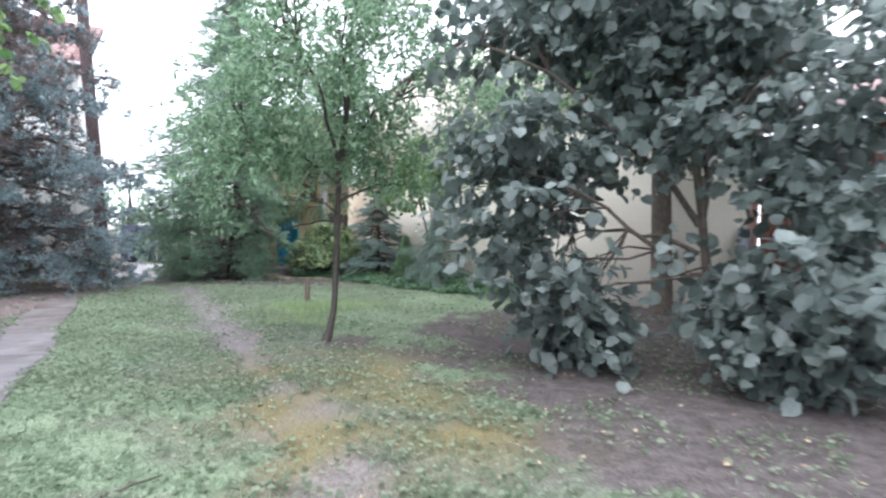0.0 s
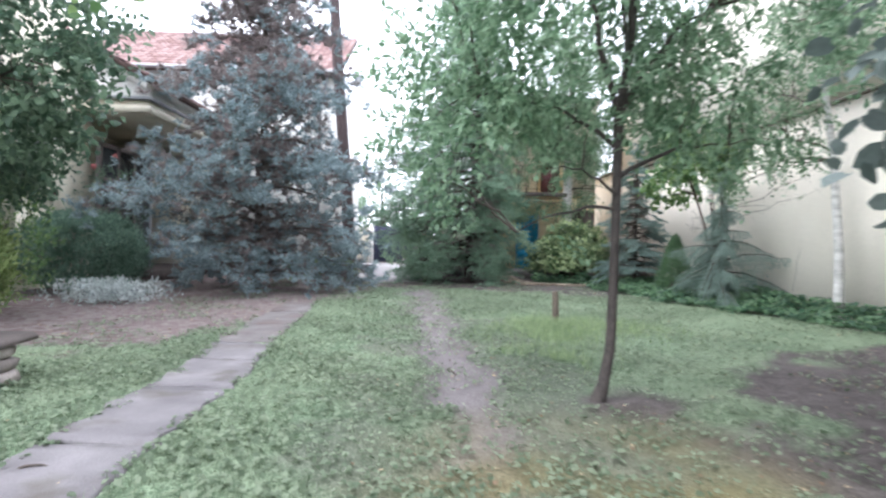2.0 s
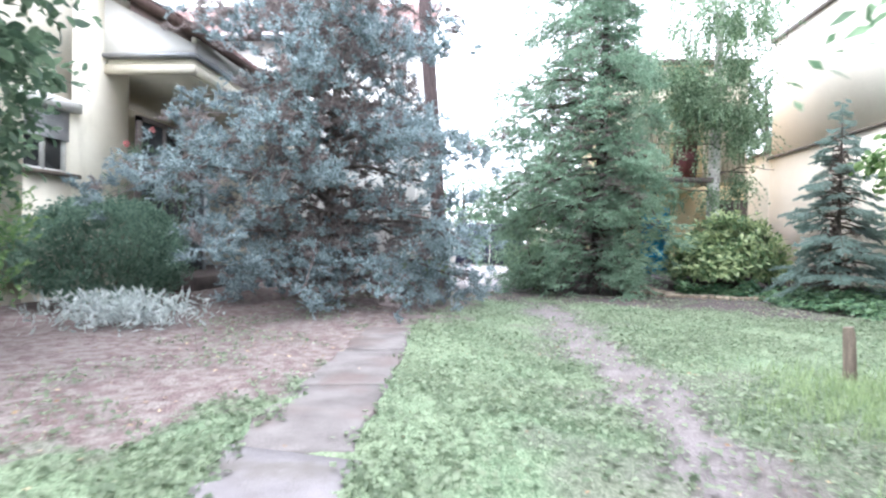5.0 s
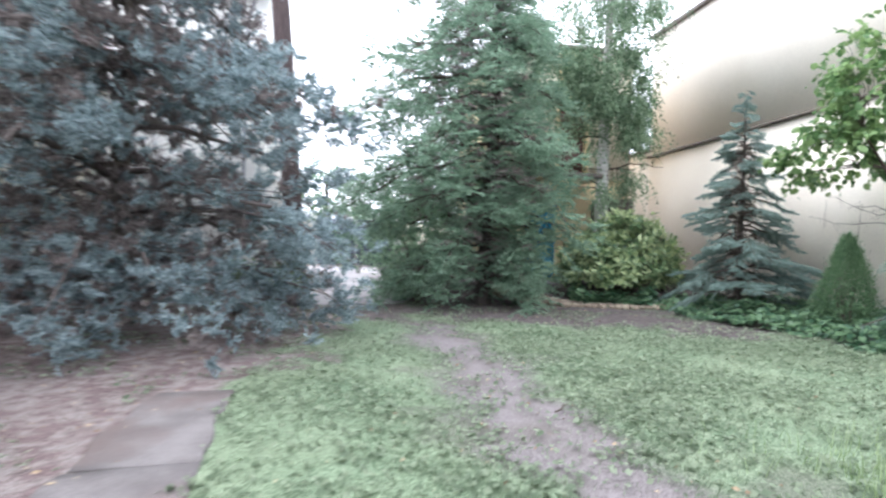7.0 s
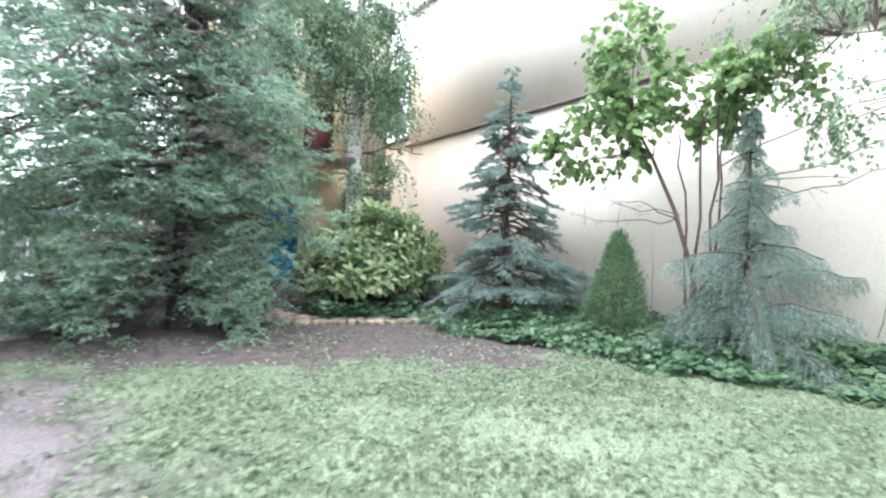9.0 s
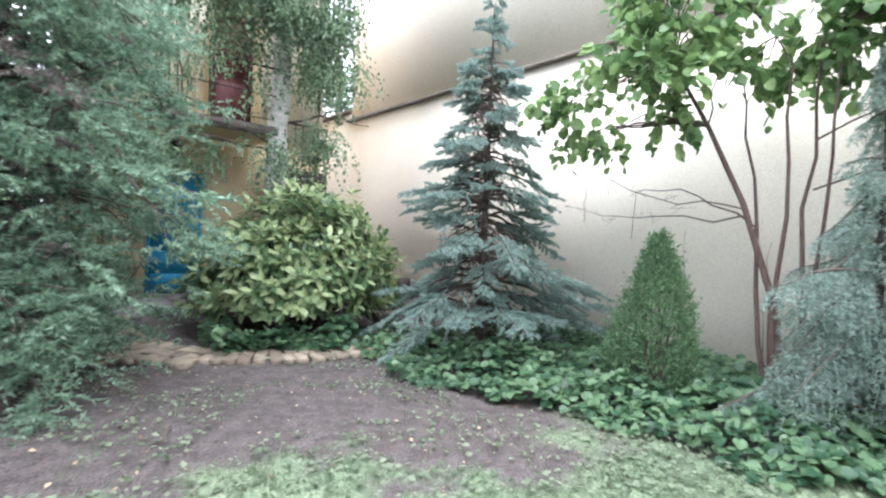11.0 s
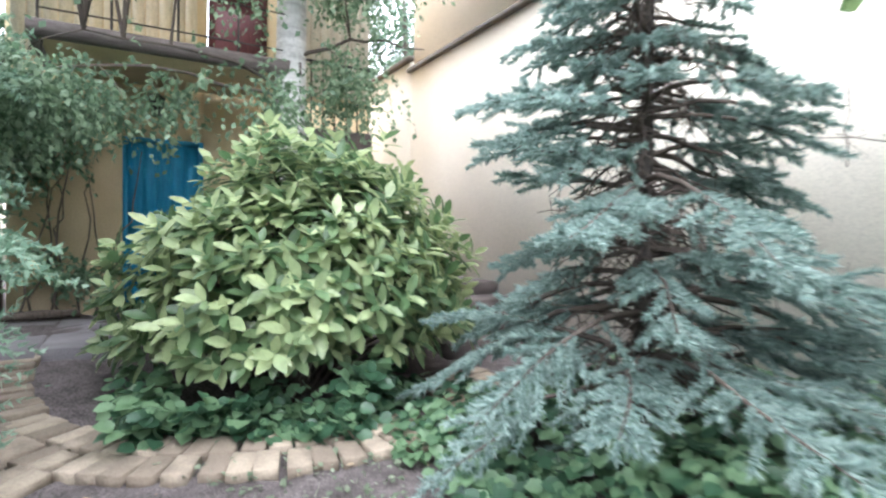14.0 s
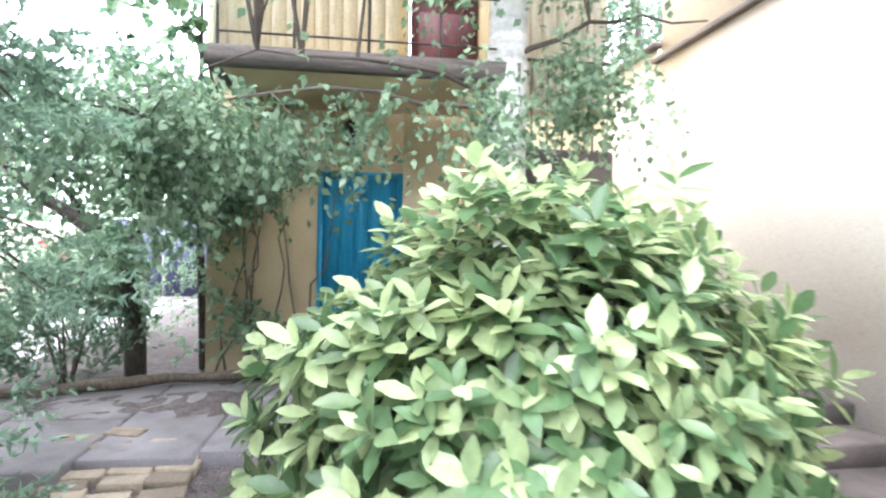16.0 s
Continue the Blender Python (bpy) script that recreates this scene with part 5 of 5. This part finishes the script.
    b.box(-7.93, 16.4, 3.4, -7.83, 19.0, 3.5)
    part("transom", b, M_BEAM, glass)
    # roofs
    def roof(a, b_, c, d, rows, cols, mat):
        a, b_, c, d = (np.array(q, float) for q in (a, b_, c, d))
        n = unit(np.cross(b_ - a, d - a))
        bb = Build()
        v = [a, b_, c, d, a - n * 0.14, b_ - n * 0.14, c - n * 0.14, d - n * 0.14]
        bb.add(v, [(0, 1, 2, 3), (7, 6, 5, 4), (0, 4, 5, 1), (1, 5, 6, 2), (2, 6, 7, 3), (3, 7, 4, 0)])
        r = part("roof", bb, M_DARKWOOD, h, "red tiled roof with dark eaves")
        t = Build()
        for i in range(rows):
            for j in range(cols):
                u0, u1, w0, w1 = j / cols, (j + 0.94) / cols, i / rows, (i + 1.12) / rows
                q = [a + (b_ - a) * u + (d - a) * w + n * z for u, w, z in ((u0, w0, 0.05), ((u0 + u1) / 2, w0, 0.075), (u1, w0, 0.05), (u1, w1, 0.015), ((u0 + u1) / 2, w1, 0.04), (u0, w1, 0.015))]
                q += [a + (b_ - a) * u + (d - a) * w for u, w in ((u0, w0), (u1, w0))]
                t.add(q, [(0, 1, 4, 5), (1, 2, 3, 4), (6, 7, 2, 1), (6, 1, 0, 6)[:3]])
        part("tiles", t, mat, r, kind="stuff")

    roof((-5.95, 15.25, 4.75), (-5.95, 21.05, 4.75), (-11.8, 21.05, 7.9), (-11.8, 15.25, 7.9), 17, 25, M_TILE)
    roof((-12.6, 21.1, 6.85), (-2.75, 21.1, 6.85), (-2.75, 25.5, 9.6), (-12.6, 25.5, 9.6), 15, 42, M_TILE)
    b = Build()
    b.tube([(-12.5, 21.02, 6.84), (-2.8, 21.02, 6.84)], [0.07, 0.07], 10)
    g = part("gutter", b, M_ZINC, h, "grey zinc gutter")
    b = Build()
    b.tube([(-3.1, 21.02, 6.8), (-3.15, 21.1, 6.55), (-3.4, 21.42, 6.0), (-3.42, 21.44, 5.8), (-3.42, 21.44, 0.2)], [0.045] * 5, 10)
    part("downpipe", b, M_ZINC, h, "grey zinc downpipe")


far_house()


def pole():
    b = Build()
    b.tube([(-1.95, 19.5, -0.1), (-2.14, 19.5, 2.2), (-2.33, 19.5, 4.4), (-2.53, 19.5, 6.6), (-2.75, 19.5, 9.4)], [0.19, 0.18, 0.17, 0.165, 0.15], 14)
    tagged(part("utility_pole", b, M_POLE, smooth=True), "thick dark brown leaning wooden pole", "pole")


pole()


def gate_and_drive():
    b = Build()
    b.add([(x, y, z) for z in (-0.05, 0.012) for x, y in ((-1.5, 18.6), (0.0, 18.9), (0.5, 20.6), (2.6, 24.0), (2.6, 31.9), (-3.0, 31.9), (-3.0, 22.0), (-1.7, 20.0))],
          [tuple(range(8, 16))] + [(i, (i + 1) % 8, 8 + (i + 1) % 8, 8 + i) for i in range(8)])
    structure("driveway", b, M_DRIVE, "pale concrete driveway leading to the gate", "pavement")
    root = empty("driveway_gate", -1.0, 32.0, 0.0, "closed navy blue metal driveway gate", "gate")
    for i in range(2):
        x = -2.5 + i * 1.62
        b = Build()
        b.box(x, 31.97, 0.08, x + 1.58, 32.03, 2.0)
        leafp = part("gate_leaf", b, M_GATE, root)
        for j in range(10):
            b = Build()
            b.box(x + 0.03 + j * 0.154, 31.95, 0.12, x + 0.03 + j * 0.154 + 0.13, 31.97, 1.96)
            part("slat", b, M_GATE, leafp)
    for x in (-2.75, 0.8):
        b = Build()
        b.bevelled(x, 31.85, -0.1, x + 0.22, 32.15, 2.2, 0.03)
        part("post", b, M_WHITE, root)
    b = Build()
    b.box(-14, 32.0, -0.1, -2.75, 32.25, 1.9)
    b.box(1.02, 32.0, -0.1, 14, 32.25, 1.9)
    structure("wall_far", b, M_WALL_L, "low pale yard wall beside the gate", "wall")
    # pale low edging before the cedar's far side
    b = Build()
    b.bevelled(-2.6, 17.2, -0.05, -1.75, 17.35, 0.12, 0.02)
    tagged(part("kerb", b, M_CONCRETE), "short pale concrete kerb by the driveway", "kerb", kind="structure")


M_DRIVE = material("pale_concrete", (0.34, 0.32, 0.33), (0.46, 0.44, 0.45), scale=1.4, rough=0.9, bump=0.4, stain=(0.34, 0.31, 0.29), stain_at=0.58)
gate_and_drive()


def shed():
    root = empty("garden_shed", 8.8, 4.0, 0.1, "red-brown boarded garden shed at the end of the wall", "shed")
    b = Build()
    b.box(8.0, 1.0, 0.0, 8.12, 5.4, 3.0)
    b.box(8.12, 5.28, 0.0, 11.0, 5.4, 3.0)
    b.box(8.12, 1.0, 0.0, 11.0, 1.12, 3.0)
    part("wall", b, M_SHED, root)
    for i in range(27):
        y = 1.02 + i * 0.162
        b = Build()
        b.box(7.975, y, 0.12, 8.0, y + 0.15, 3.0)
        part("board", b, M_SHED, root)
    b = Build()
    v = [(7.6, 0.8, 2.95), (7.6, 5.7, 2.95), (11.2, 5.7, 4.3), (11.2, 0.8, 4.3)]
    b.add(v + [(x, y, z + 0.14) for x, y, z in v], [(3, 2, 1, 0), (4, 5, 6, 7), (0, 1, 5, 4), (1, 2, 6, 5), (2, 3, 7, 6), (3, 0, 4, 7)])
    part("roof", b, M_TILE, root)
    b = Build()
    b.bevelled(7.72, 5.42, 0.0, 7.8, 5.58, 1.6, 0.01)
    tagged(part("board_post", b, M_GREYBOARD), "grey-blue painted board at the wall's end", "post")


shed()


# ---- small things outdoors ----
def blob_rock(build, x, y, z, sx, sy, sz, rng):
    """A rough stone block."""
    v, f = [], []
    n, m = 8, 5
    for i in range(m + 1):
        ph = np.pi * i / m
        for j in range(n):
            th = 2 * np.pi * j / n
            d = np.array([np.sin(ph) * np.cos(th), np.sin(ph) * np.sin(th), np.cos(ph)])
            d = np.sign(d) * np.abs(d) ** 0.6
            v.append((x, y, z) + d * np.array([sx, sy, sz]) * rng.uniform(0.88, 1.08))
    for i in range(m):
        f += [(i * n + j, (i + 1) * n + j, (i + 1) * n + (j + 1) % n, i * n + (j + 1) % n) for j in range(n)]
    build.add(v, f)


def planter():
    rng = np.random.default_rng(8)
    root = empty("stone_planter", -3.85, 6.8, 0.0, "low planter of rough grey stones with a flat cap", "planter")
    for k in range(3):
        for i in range(6):
            b = Build()
            blob_rock(b, -4.6 + i * 0.29 + 0.1 * (k % 2), 6.4 + 0.02 * k, 0.06 + k * 0.1, 0.15, 0.16, 0.06, rng)
            part("stone", b, M_ROCK, root)
        for i in range(3):
            b = Build()
            blob_rock(b, -3.02 - 0.02 * k, 6.45 + i * 0.27, 0.06 + k * 0.1, 0.14, 0.14, 0.06, rng)
            part("stone", b, M_ROCK, root)
    b = Build()
    b.bevelled(-4.85, 6.2, 0.31, -2.89, 7.28, 0.37, 0.025, 0.012, rng)
    part("cap", b, M_STEP, root, "dark flat stone cap")


planter()


def stump():
    b = Build()
    b.tube([(2.38, 11.15, -0.05), (2.38, 11.15, 0.1), (2.37, 11.16, 0.4), (2.36, 11.16, 0.47)], [0.065, 0.052, 0.048, 0.04], 11)
    tagged(part("post_stump", b, M_BAMBOO), "short weathered wooden post stump in long grass", "stump")
    rng = np.random.default_rng(3)
    for x, y, a, ln in ((-0.35, 3.1, 0.5, 0.3), (0.55, 12.3, 0.8, 0.22), (0.6, 7.5, 2.0, 0.18), (-1.7, 5.4, 0.3, 0.14), (3.2, 3.4, 2.6, 0.35), (2.7, 16.9, 1.2, 0.3)):
        b = Build()
        p = curve_points((x, y, gz(x, y) + 0.015), (x + ln * np.cos(a), y + ln * np.sin(a), gz(x, y) + 0.02), 0.01, 5, rng, 0.008)
        b.tube(p, [0.007, 0.008, 0.007, 0.006, 0.004], 5)
        tagged(part("stick", b, M_TWIG), "thin dark dry stick on the ground", "stick", "sticks on the ground")


stump()


def climbers():
    """Climbing plants and shrubs at the corner of the garden house."""
    rng = np.random.default_rng(51)
    root = empty("climber", 3.0, 23.0, 0.3, "climbing shrub with bare stems on the ochre wall", "climber")
    b = Build()
    for i in range(7):
        x = 2.75 + i * 0.14
        p = curve_points((x, 22.98, 0.25), (x + rng.uniform(-0.3, 0.5), 23.03, rng.uniform(1.8, 2.9)), 0.0, 8, rng, 0.05)
        p[:, 1] = np.minimum(p[:, 1], 23.06)
        b.tube(p, np.linspace(0.016, 0.005, 8), 5)
    part("stem", b, M_BAMBOO, root)
    p, out = crown_sites(rng, [(2.6, 22.8, 2.0, 0.55, 0.25, 0.9), (3.1, 22.85, 2.3, 0.5, 0.2, 0.5), (2.6, 22.9, 1.0, 0.35, 0.2, 0.5), (3.3, 22.9, 0.9, 0.25, 0.12, 0.3), (2.9, 22.8, 0.5, 0.4, 0.2, 0.3), (2.5, 22.6, 2.7, 0.7, 0.35, 0.5), (2.3, 22.6, 1.5, 0.4, 0.3, 0.6)], 760, 0.0, 1.8, 0.1)
    p[:, 1] = np.minimum(p[:, 1], 23.0)
    foliage("foliage", rng, p, out, M_LIGHT_LEAF, root, 7, 0.08, 0.6, OVAL, 0.5, 0.28)
    root = empty("ivy_column", 2.3, 23.6, 0.2, "dense ivy climbing the house corner", "ivy")
    b = Build()
    b.tube([(2.55, 23.4, 0.1), (2.5, 23.4, 2.0), (2.5, 23.4, 4.6)], [0.04, 0.035, 0.015], 6)
    part("stem", b, M_BARK_DARK, root)
    p, out = crown_sites(rng, [(2.25, 23.2, 3.5, 0.5, 0.5, 1.1), (2.35, 23.2, 2.3, 0.4, 0.4, 0.8), (2.0, 23.4, 4.8, 0.6, 0.5, 0.8)], 330, -0.15, 1.8, 0.2)
    foliage("foliage", rng, p, out, M_IVY, root, 7, 0.085, 0.9, ROUND, 0.5, 0.25)
    broadleaf("fruit_tree", "old leaning fruit tree with a dark bent trunk by the terrace", "tree",
              [(2.05, 23.0, 0.2), (2.05, 23.0, 0.8), (1.95, 23.0, 1.35), (1.6, 23.05, 1.75), (1.15, 23.15, 2.0), (0.8, 23.2, 2.3)], [0.1, 0.09, 0.085, 0.08, 0.06, 0.03],
              [((1.6, 23.05, 1.75), (1.2, 22.6, 2.5), 0.035), ((1.95, 23.0, 1.3), (2.3, 23.3, 2.6), 0.04), ((1.3, 23.1, 1.95), (0.4, 23.6, 2.2), 0.03)],
              [(1.2, 23.2, 2.7, 0.9, 0.8, 0.6), (0.4, 23.6, 2.2, 0.7, 0.7, 0.5), (2.0, 23.5, 2.7, 0.5, 0.5, 0.5)], 520, 8, 0.075, 0.55, OVAL, M_LIGHT_LEAF, rng, bark=M_BARK_DARK, gap=0.0, twig=0.3)
    for x, y, hgt, r, mt, lab in ((1.5, 22.9, 0.9, 0.55, M_DARK_LEAF, "low dark green shrub beside the terrace"), (0.6, 22.6, 0.8, 0.6, M_BIRCH_LEAF, "low leafy shrub beside the terrace"), (1.3, 24.6, 1.7, 0.9, M_LIGHT_LEAF, "leafy green shrub beside the driveway"), (0.3, 25.5, 1.3, 0.9, M_DARK_LEAF, "leafy shrub beside the driveway"), (-0.8, 27.5, 1.4, 0.9, M_LIGHT_LEAF, "leafy shrub beside the driveway"),
                               (0.3, 19.1, 1.7, 0.75, M_LIGHT_LEAF, "leafy green shrub under the tall spruce"), (-6.3, 11.0, 2.0, 0.8, M_WALL_HAZEL, "loose fresh green shrub before the house"), (-2.2, 17.6, 0.55, 0.5, M_GOLD, "low yellow-green shrub behind the cedar"), (-3.0, 17.8, 0.6, 0.5, M_LIGHT_LEAF, "low green shrub behind the cedar")):
        cone_shrub("shrub", x, y, hgt, r, lab, mt, rng, 420, 0.08, round_=True)
    cone_shrub("rose_bush", -7.3, 16.0, 2.7, 0.75, "tall loose rose bush with pink blooms by the wall", M_DARK_LEAF, rng, 380, 0.07, round_=True)
    for x, y, z in ((-7.35, 15.35, 2.75), (-6.9, 15.4, 3.0), (0.5, 24.8, 1.35), (0.7, 25.0, 1.25), (0.2, 24.9, 1.5)):
        b = Build()
        d = unit(rng.normal(size=(40, 3)) + np.array([[0, 0, 0.3]]))
        b.leaves(np.array([[x, y, z]]) + d * 0.02, d, np.roll(d, 1, 0), np.full(40, 0.05), np.full(40, 0.04), DIAMOND)
        tagged(part("flower", b, M_FLOWER), "pink-red bloom on a bush", "flower", "blooms")


climbers()


def dry_stalks():
    rng = np.random.default_rng(91)
    root = empty("dry_vine", 7.75, 17.0, 0.2, "dry leafless vine stalks against the cream wall", "vine")
    for y, z0, z1 in ((18.6, 0.3, 1.2), (18.35, 0.3, 1.05), (17.75, 0.3, 0.95), (17.5, 0.3, 1.1), (17.25, 0.3, 0.9), (16.7, 0.3, 1.3), (16.9, 1.5, 2.1), (17.6, 1.7, 2.3), (16.2, 0.3, 1.6), (15.4, 0.4, 1.5), (13.4, 0.4, 1.3)):
        b = Build()
        b.tube(curve_points((7.76, y, z0), (7.79, y + rng.normal(0, 0.06), z1), 0, 6, rng, 0.015), [0.005, 0.005, 0.004, 0.004, 0.003, 0.002], 4)
        part("stalk", b, M_BAMBOO, root)
    for a, c in (((7.0, 15.3, 1.75), (7.6, 17.3, 2.25)), ((7.0, 15.35, 1.7), (7.65, 17.8, 1.9)), ((7.0, 14.6, 1.9), (7.6, 12.6, 2.35)), ((7.0, 14.6, 2.1), (7.6, 12.2, 2.9))):
        b = Build()
        p = curve_points(a, c, -0.08, 9, rng, 0.03)
        b.tube(p, np.linspace(0.009, 0.002, 9), 4)
        for q in p[3:]:
            for k in range(2):
                b.tube([q, q + rng.normal(0, 0.07, 3), q + rng.normal(0, 0.1, 3)], [0.003, 0.002, 0.0015], 3)
        part("dry_branch", b, M_BAMBOO, root)


dry_stalks()


def distance():
    rng = np.random.default_rng(61)
    spots = [(-6, 36, 6), (-2.5, 36, 5.2), (0.5, 35.5, 4.8), (3.5, 36, 5.5), (-11, 38, 7)]
    for x, y, hgt in spots:
        broadleaf("far_tree", "leafy green tree beyond the yard", "tree",
                  [(x, y, 0), (x, y, hgt * 0.3), (x + 0.1, y, hgt * 0.6), (x, y + 0.1, hgt * 0.85)], [0.16, 0.14, 0.1, 0.04],
                  [((x, y, hgt * 0.35), (x - 1.2, y - 0.4, hgt * 0.6), 0.06), ((x, y, hgt * 0.4), (x + 1.2, y + 0.2, hgt * 0.65), 0.06)],
                  [(x, y, hgt * 0.68, 1.9, 1.7, hgt * 0.32), (x - 0.9, y - 0.4, hgt * 0.45, 1.2, 1.1, hgt * 0.22), (x + 1.0, y, hgt * 0.48, 1.2, 1.1, hgt * 0.22)],
                  520, 8, 0.16, 0.6, DIAMOND, M_LIGHT_LEAF, rng, gap=-0.1, freq=0.9, twig=0.45, thin=30, seed=float(x))
    # dark tree seen in the gap between the garden house and the wall
    broadleaf("yard_tree", "dark leafy tree behind the lower cream wall", "tree",
              [(9.5, 27.8, 0), (9.5, 27.8, 2.5), (9.6, 27.9, 5.0), (9.5, 28.0, 7.2)], [0.17, 0.14, 0.1, 0.04],
              [((9.5, 27.8, 3.0), (8.6, 27.3, 5.2), 0.06), ((9.55, 27.85, 4.0), (10.6, 28.0, 6.0), 0.06)],
              [(9.4, 27.6, 5.2, 1.4, 1.2, 1.3), (9.6, 27.9, 6.8, 1.7, 1.4, 1.5), (8.8, 27.3, 4.6, 0.8, 0.8, 0.8), (10.6, 28.0, 5.6, 1.2, 1.1, 1.4)],
              900, 8, 0.13, 0.6, DIAMOND, M_DARK_LEAF, rng, gap=-0.25, twig=0.4, thin=60)
    # more trees behind the walker, out of sight
    for x, y in ((-6, -6), (0, -9), (6, -6)):
        broadleaf("far_tree", "leafy green tree beyond the yard", "tree", [(x, y, 0), (x, y, 3), (x, y, 5)], [0.16, 0.12, 0.05],
                  [((x, y, 2.2), (x + 1, y, 4.2), 0.06)], [(x, y, 4.6, 2.4, 2.2, 2.2)], 320, 7, 0.18, 0.6, DIAMOND, M_LIGHT_LEAF, rng, gap=-0.2, twig=0.5, thin=15)


distance()


# ---- paving pieces ----
def concrete_path():
    b = Build()
    b.box(-1.82, 0.0, -0.06, -1.12, 0.4, 0.012)
    root = structure("path", b, M_CONCRETE, "narrow cracked grey concrete garden path", "path")
    rng = np.random.default_rng(71)
    ys = [-2.6, -1.2, 0.3, 1.9, 3.3, 4.75, 5.75, 7.0, 8.05, 8.9, 10.2, 11.6, 12.9]
    for y0, y1 in zip(ys[:-1], ys[1:]):
        n = 9
        yy = np.linspace(y0 + 0.006, y1 - 0.006, n)
        cx = np.interp(yy, [-3, 5, 7.4, 9, 12, 13.5], [-1.42, -1.5, -1.56, -1.78, -1.95, -2.0])
        half = 0.345 * np.interp(yy, [-3, 10, 12, 13], [1, 1, 0.9, 0.75])
        lift = rng.uniform(0.012, 0.026) if y1 < 9.5 else rng.uniform(0.012, 0.016)
        xl, xr = cx - half + rng.normal(0, 0.024, n), cx + half + rng.normal(0, 0.024, n)
        skew = rng.normal(0, 0.05)
        v = []
        for i in range(n):
            e = skew if i in (0, n - 1) else 0
            zz = float(gz(cx[i], yy[i])) + lift
            v += [(xl[i], yy[i] - e, zz - 0.08), (xl[i] + 0.004, yy[i] - e, zz - 0.008), (xl[i] + 0.02, yy[i] - e, zz), (xr[i] - 0.02, yy[i] + e, zz), (xr[i] - 0.004, yy[i] + e, zz - 0.008), (xr[i], yy[i] + e, zz - 0.08)]
        f = []
        for i in range(n - 1):
            f += [(i * 6 + j, i * 6 + j + 1, i * 6 + 7 + j, i * 6 + 6 + j) for j in range(5)]
        f += [(0, 5, 4, 3, 2, 1), tuple((n - 1) * 6 + j for j in range(6))]
        b = Build()
        b.add(v, f)
        part("slab", b, M_CONCRETE if y1 < 9.5 else M_PATH_SOIL, root)


concrete_path()


def bricks():
    rng = np.random.default_rng(81)
    root = empty("brick_edging", 5.05, 20.9, 0.0, "curved edging of yellow paving bricks round the bush", "paving")
    b = Build()
    b.bevelled(-0.123, -0.061, -0.06, 0.123, 0.061, 0.025, 0.006, 0.0025, rng)
    me = b.mesh("brick")
    me.materials.append(M_BRICK)
    cx, cy = 5.05, 20.95
    count = 0
    for row in range(5):
        r = 2.0 + row * 0.265
        a0, a1 = (168, 302) if row < 2 else ((166, 230) if row == 2 else ((168, 214) if row == 3 else (0, 0)))
        step = math.degrees(0.14 / r)
        a = a0 + rng.uniform(0, step)
        while a < a1:
            t = radians(a + rng.normal(0, 0.4))
            rr = r + rng.normal(0, 0.012)
            x, y = cx + rr * math.cos(t), cy + rr * math.sin(t)
            if not (row < 2 and 281 < a < 287):
                ob = new("brick", me)
                ob.parent = root
                ob.matrix_parent_inverse = Matrix.Translation((-5.05, -20.9, 0))
                ob.matrix_basis = pose(x, y, float(gz(x, y)) + rng.normal(0.016, 0.003), rng.normal(0, 0.8), rng.normal(0, 0.8), math.degrees(t) + rng.normal(0, 1.6))
                count += 1
            a += step
    for i in range(6):
        for j in range(3):
            x, y = 5.95 + j * 0.26, 19.05 + i * 0.15 + 0.05 * j
            ob = new("brick", me)
            ob.parent = root
            ob.matrix_parent_inverse = Matrix.Translation((-5.05, -20.9, 0))
            ob.matrix_basis = pose(x, y, float(gz(x, y)) + rng.normal(0.02, 0.004), rng.normal(0, 1.5), rng.normal(0, 1.5), 12 + rng.normal(0, 3))


bricks()
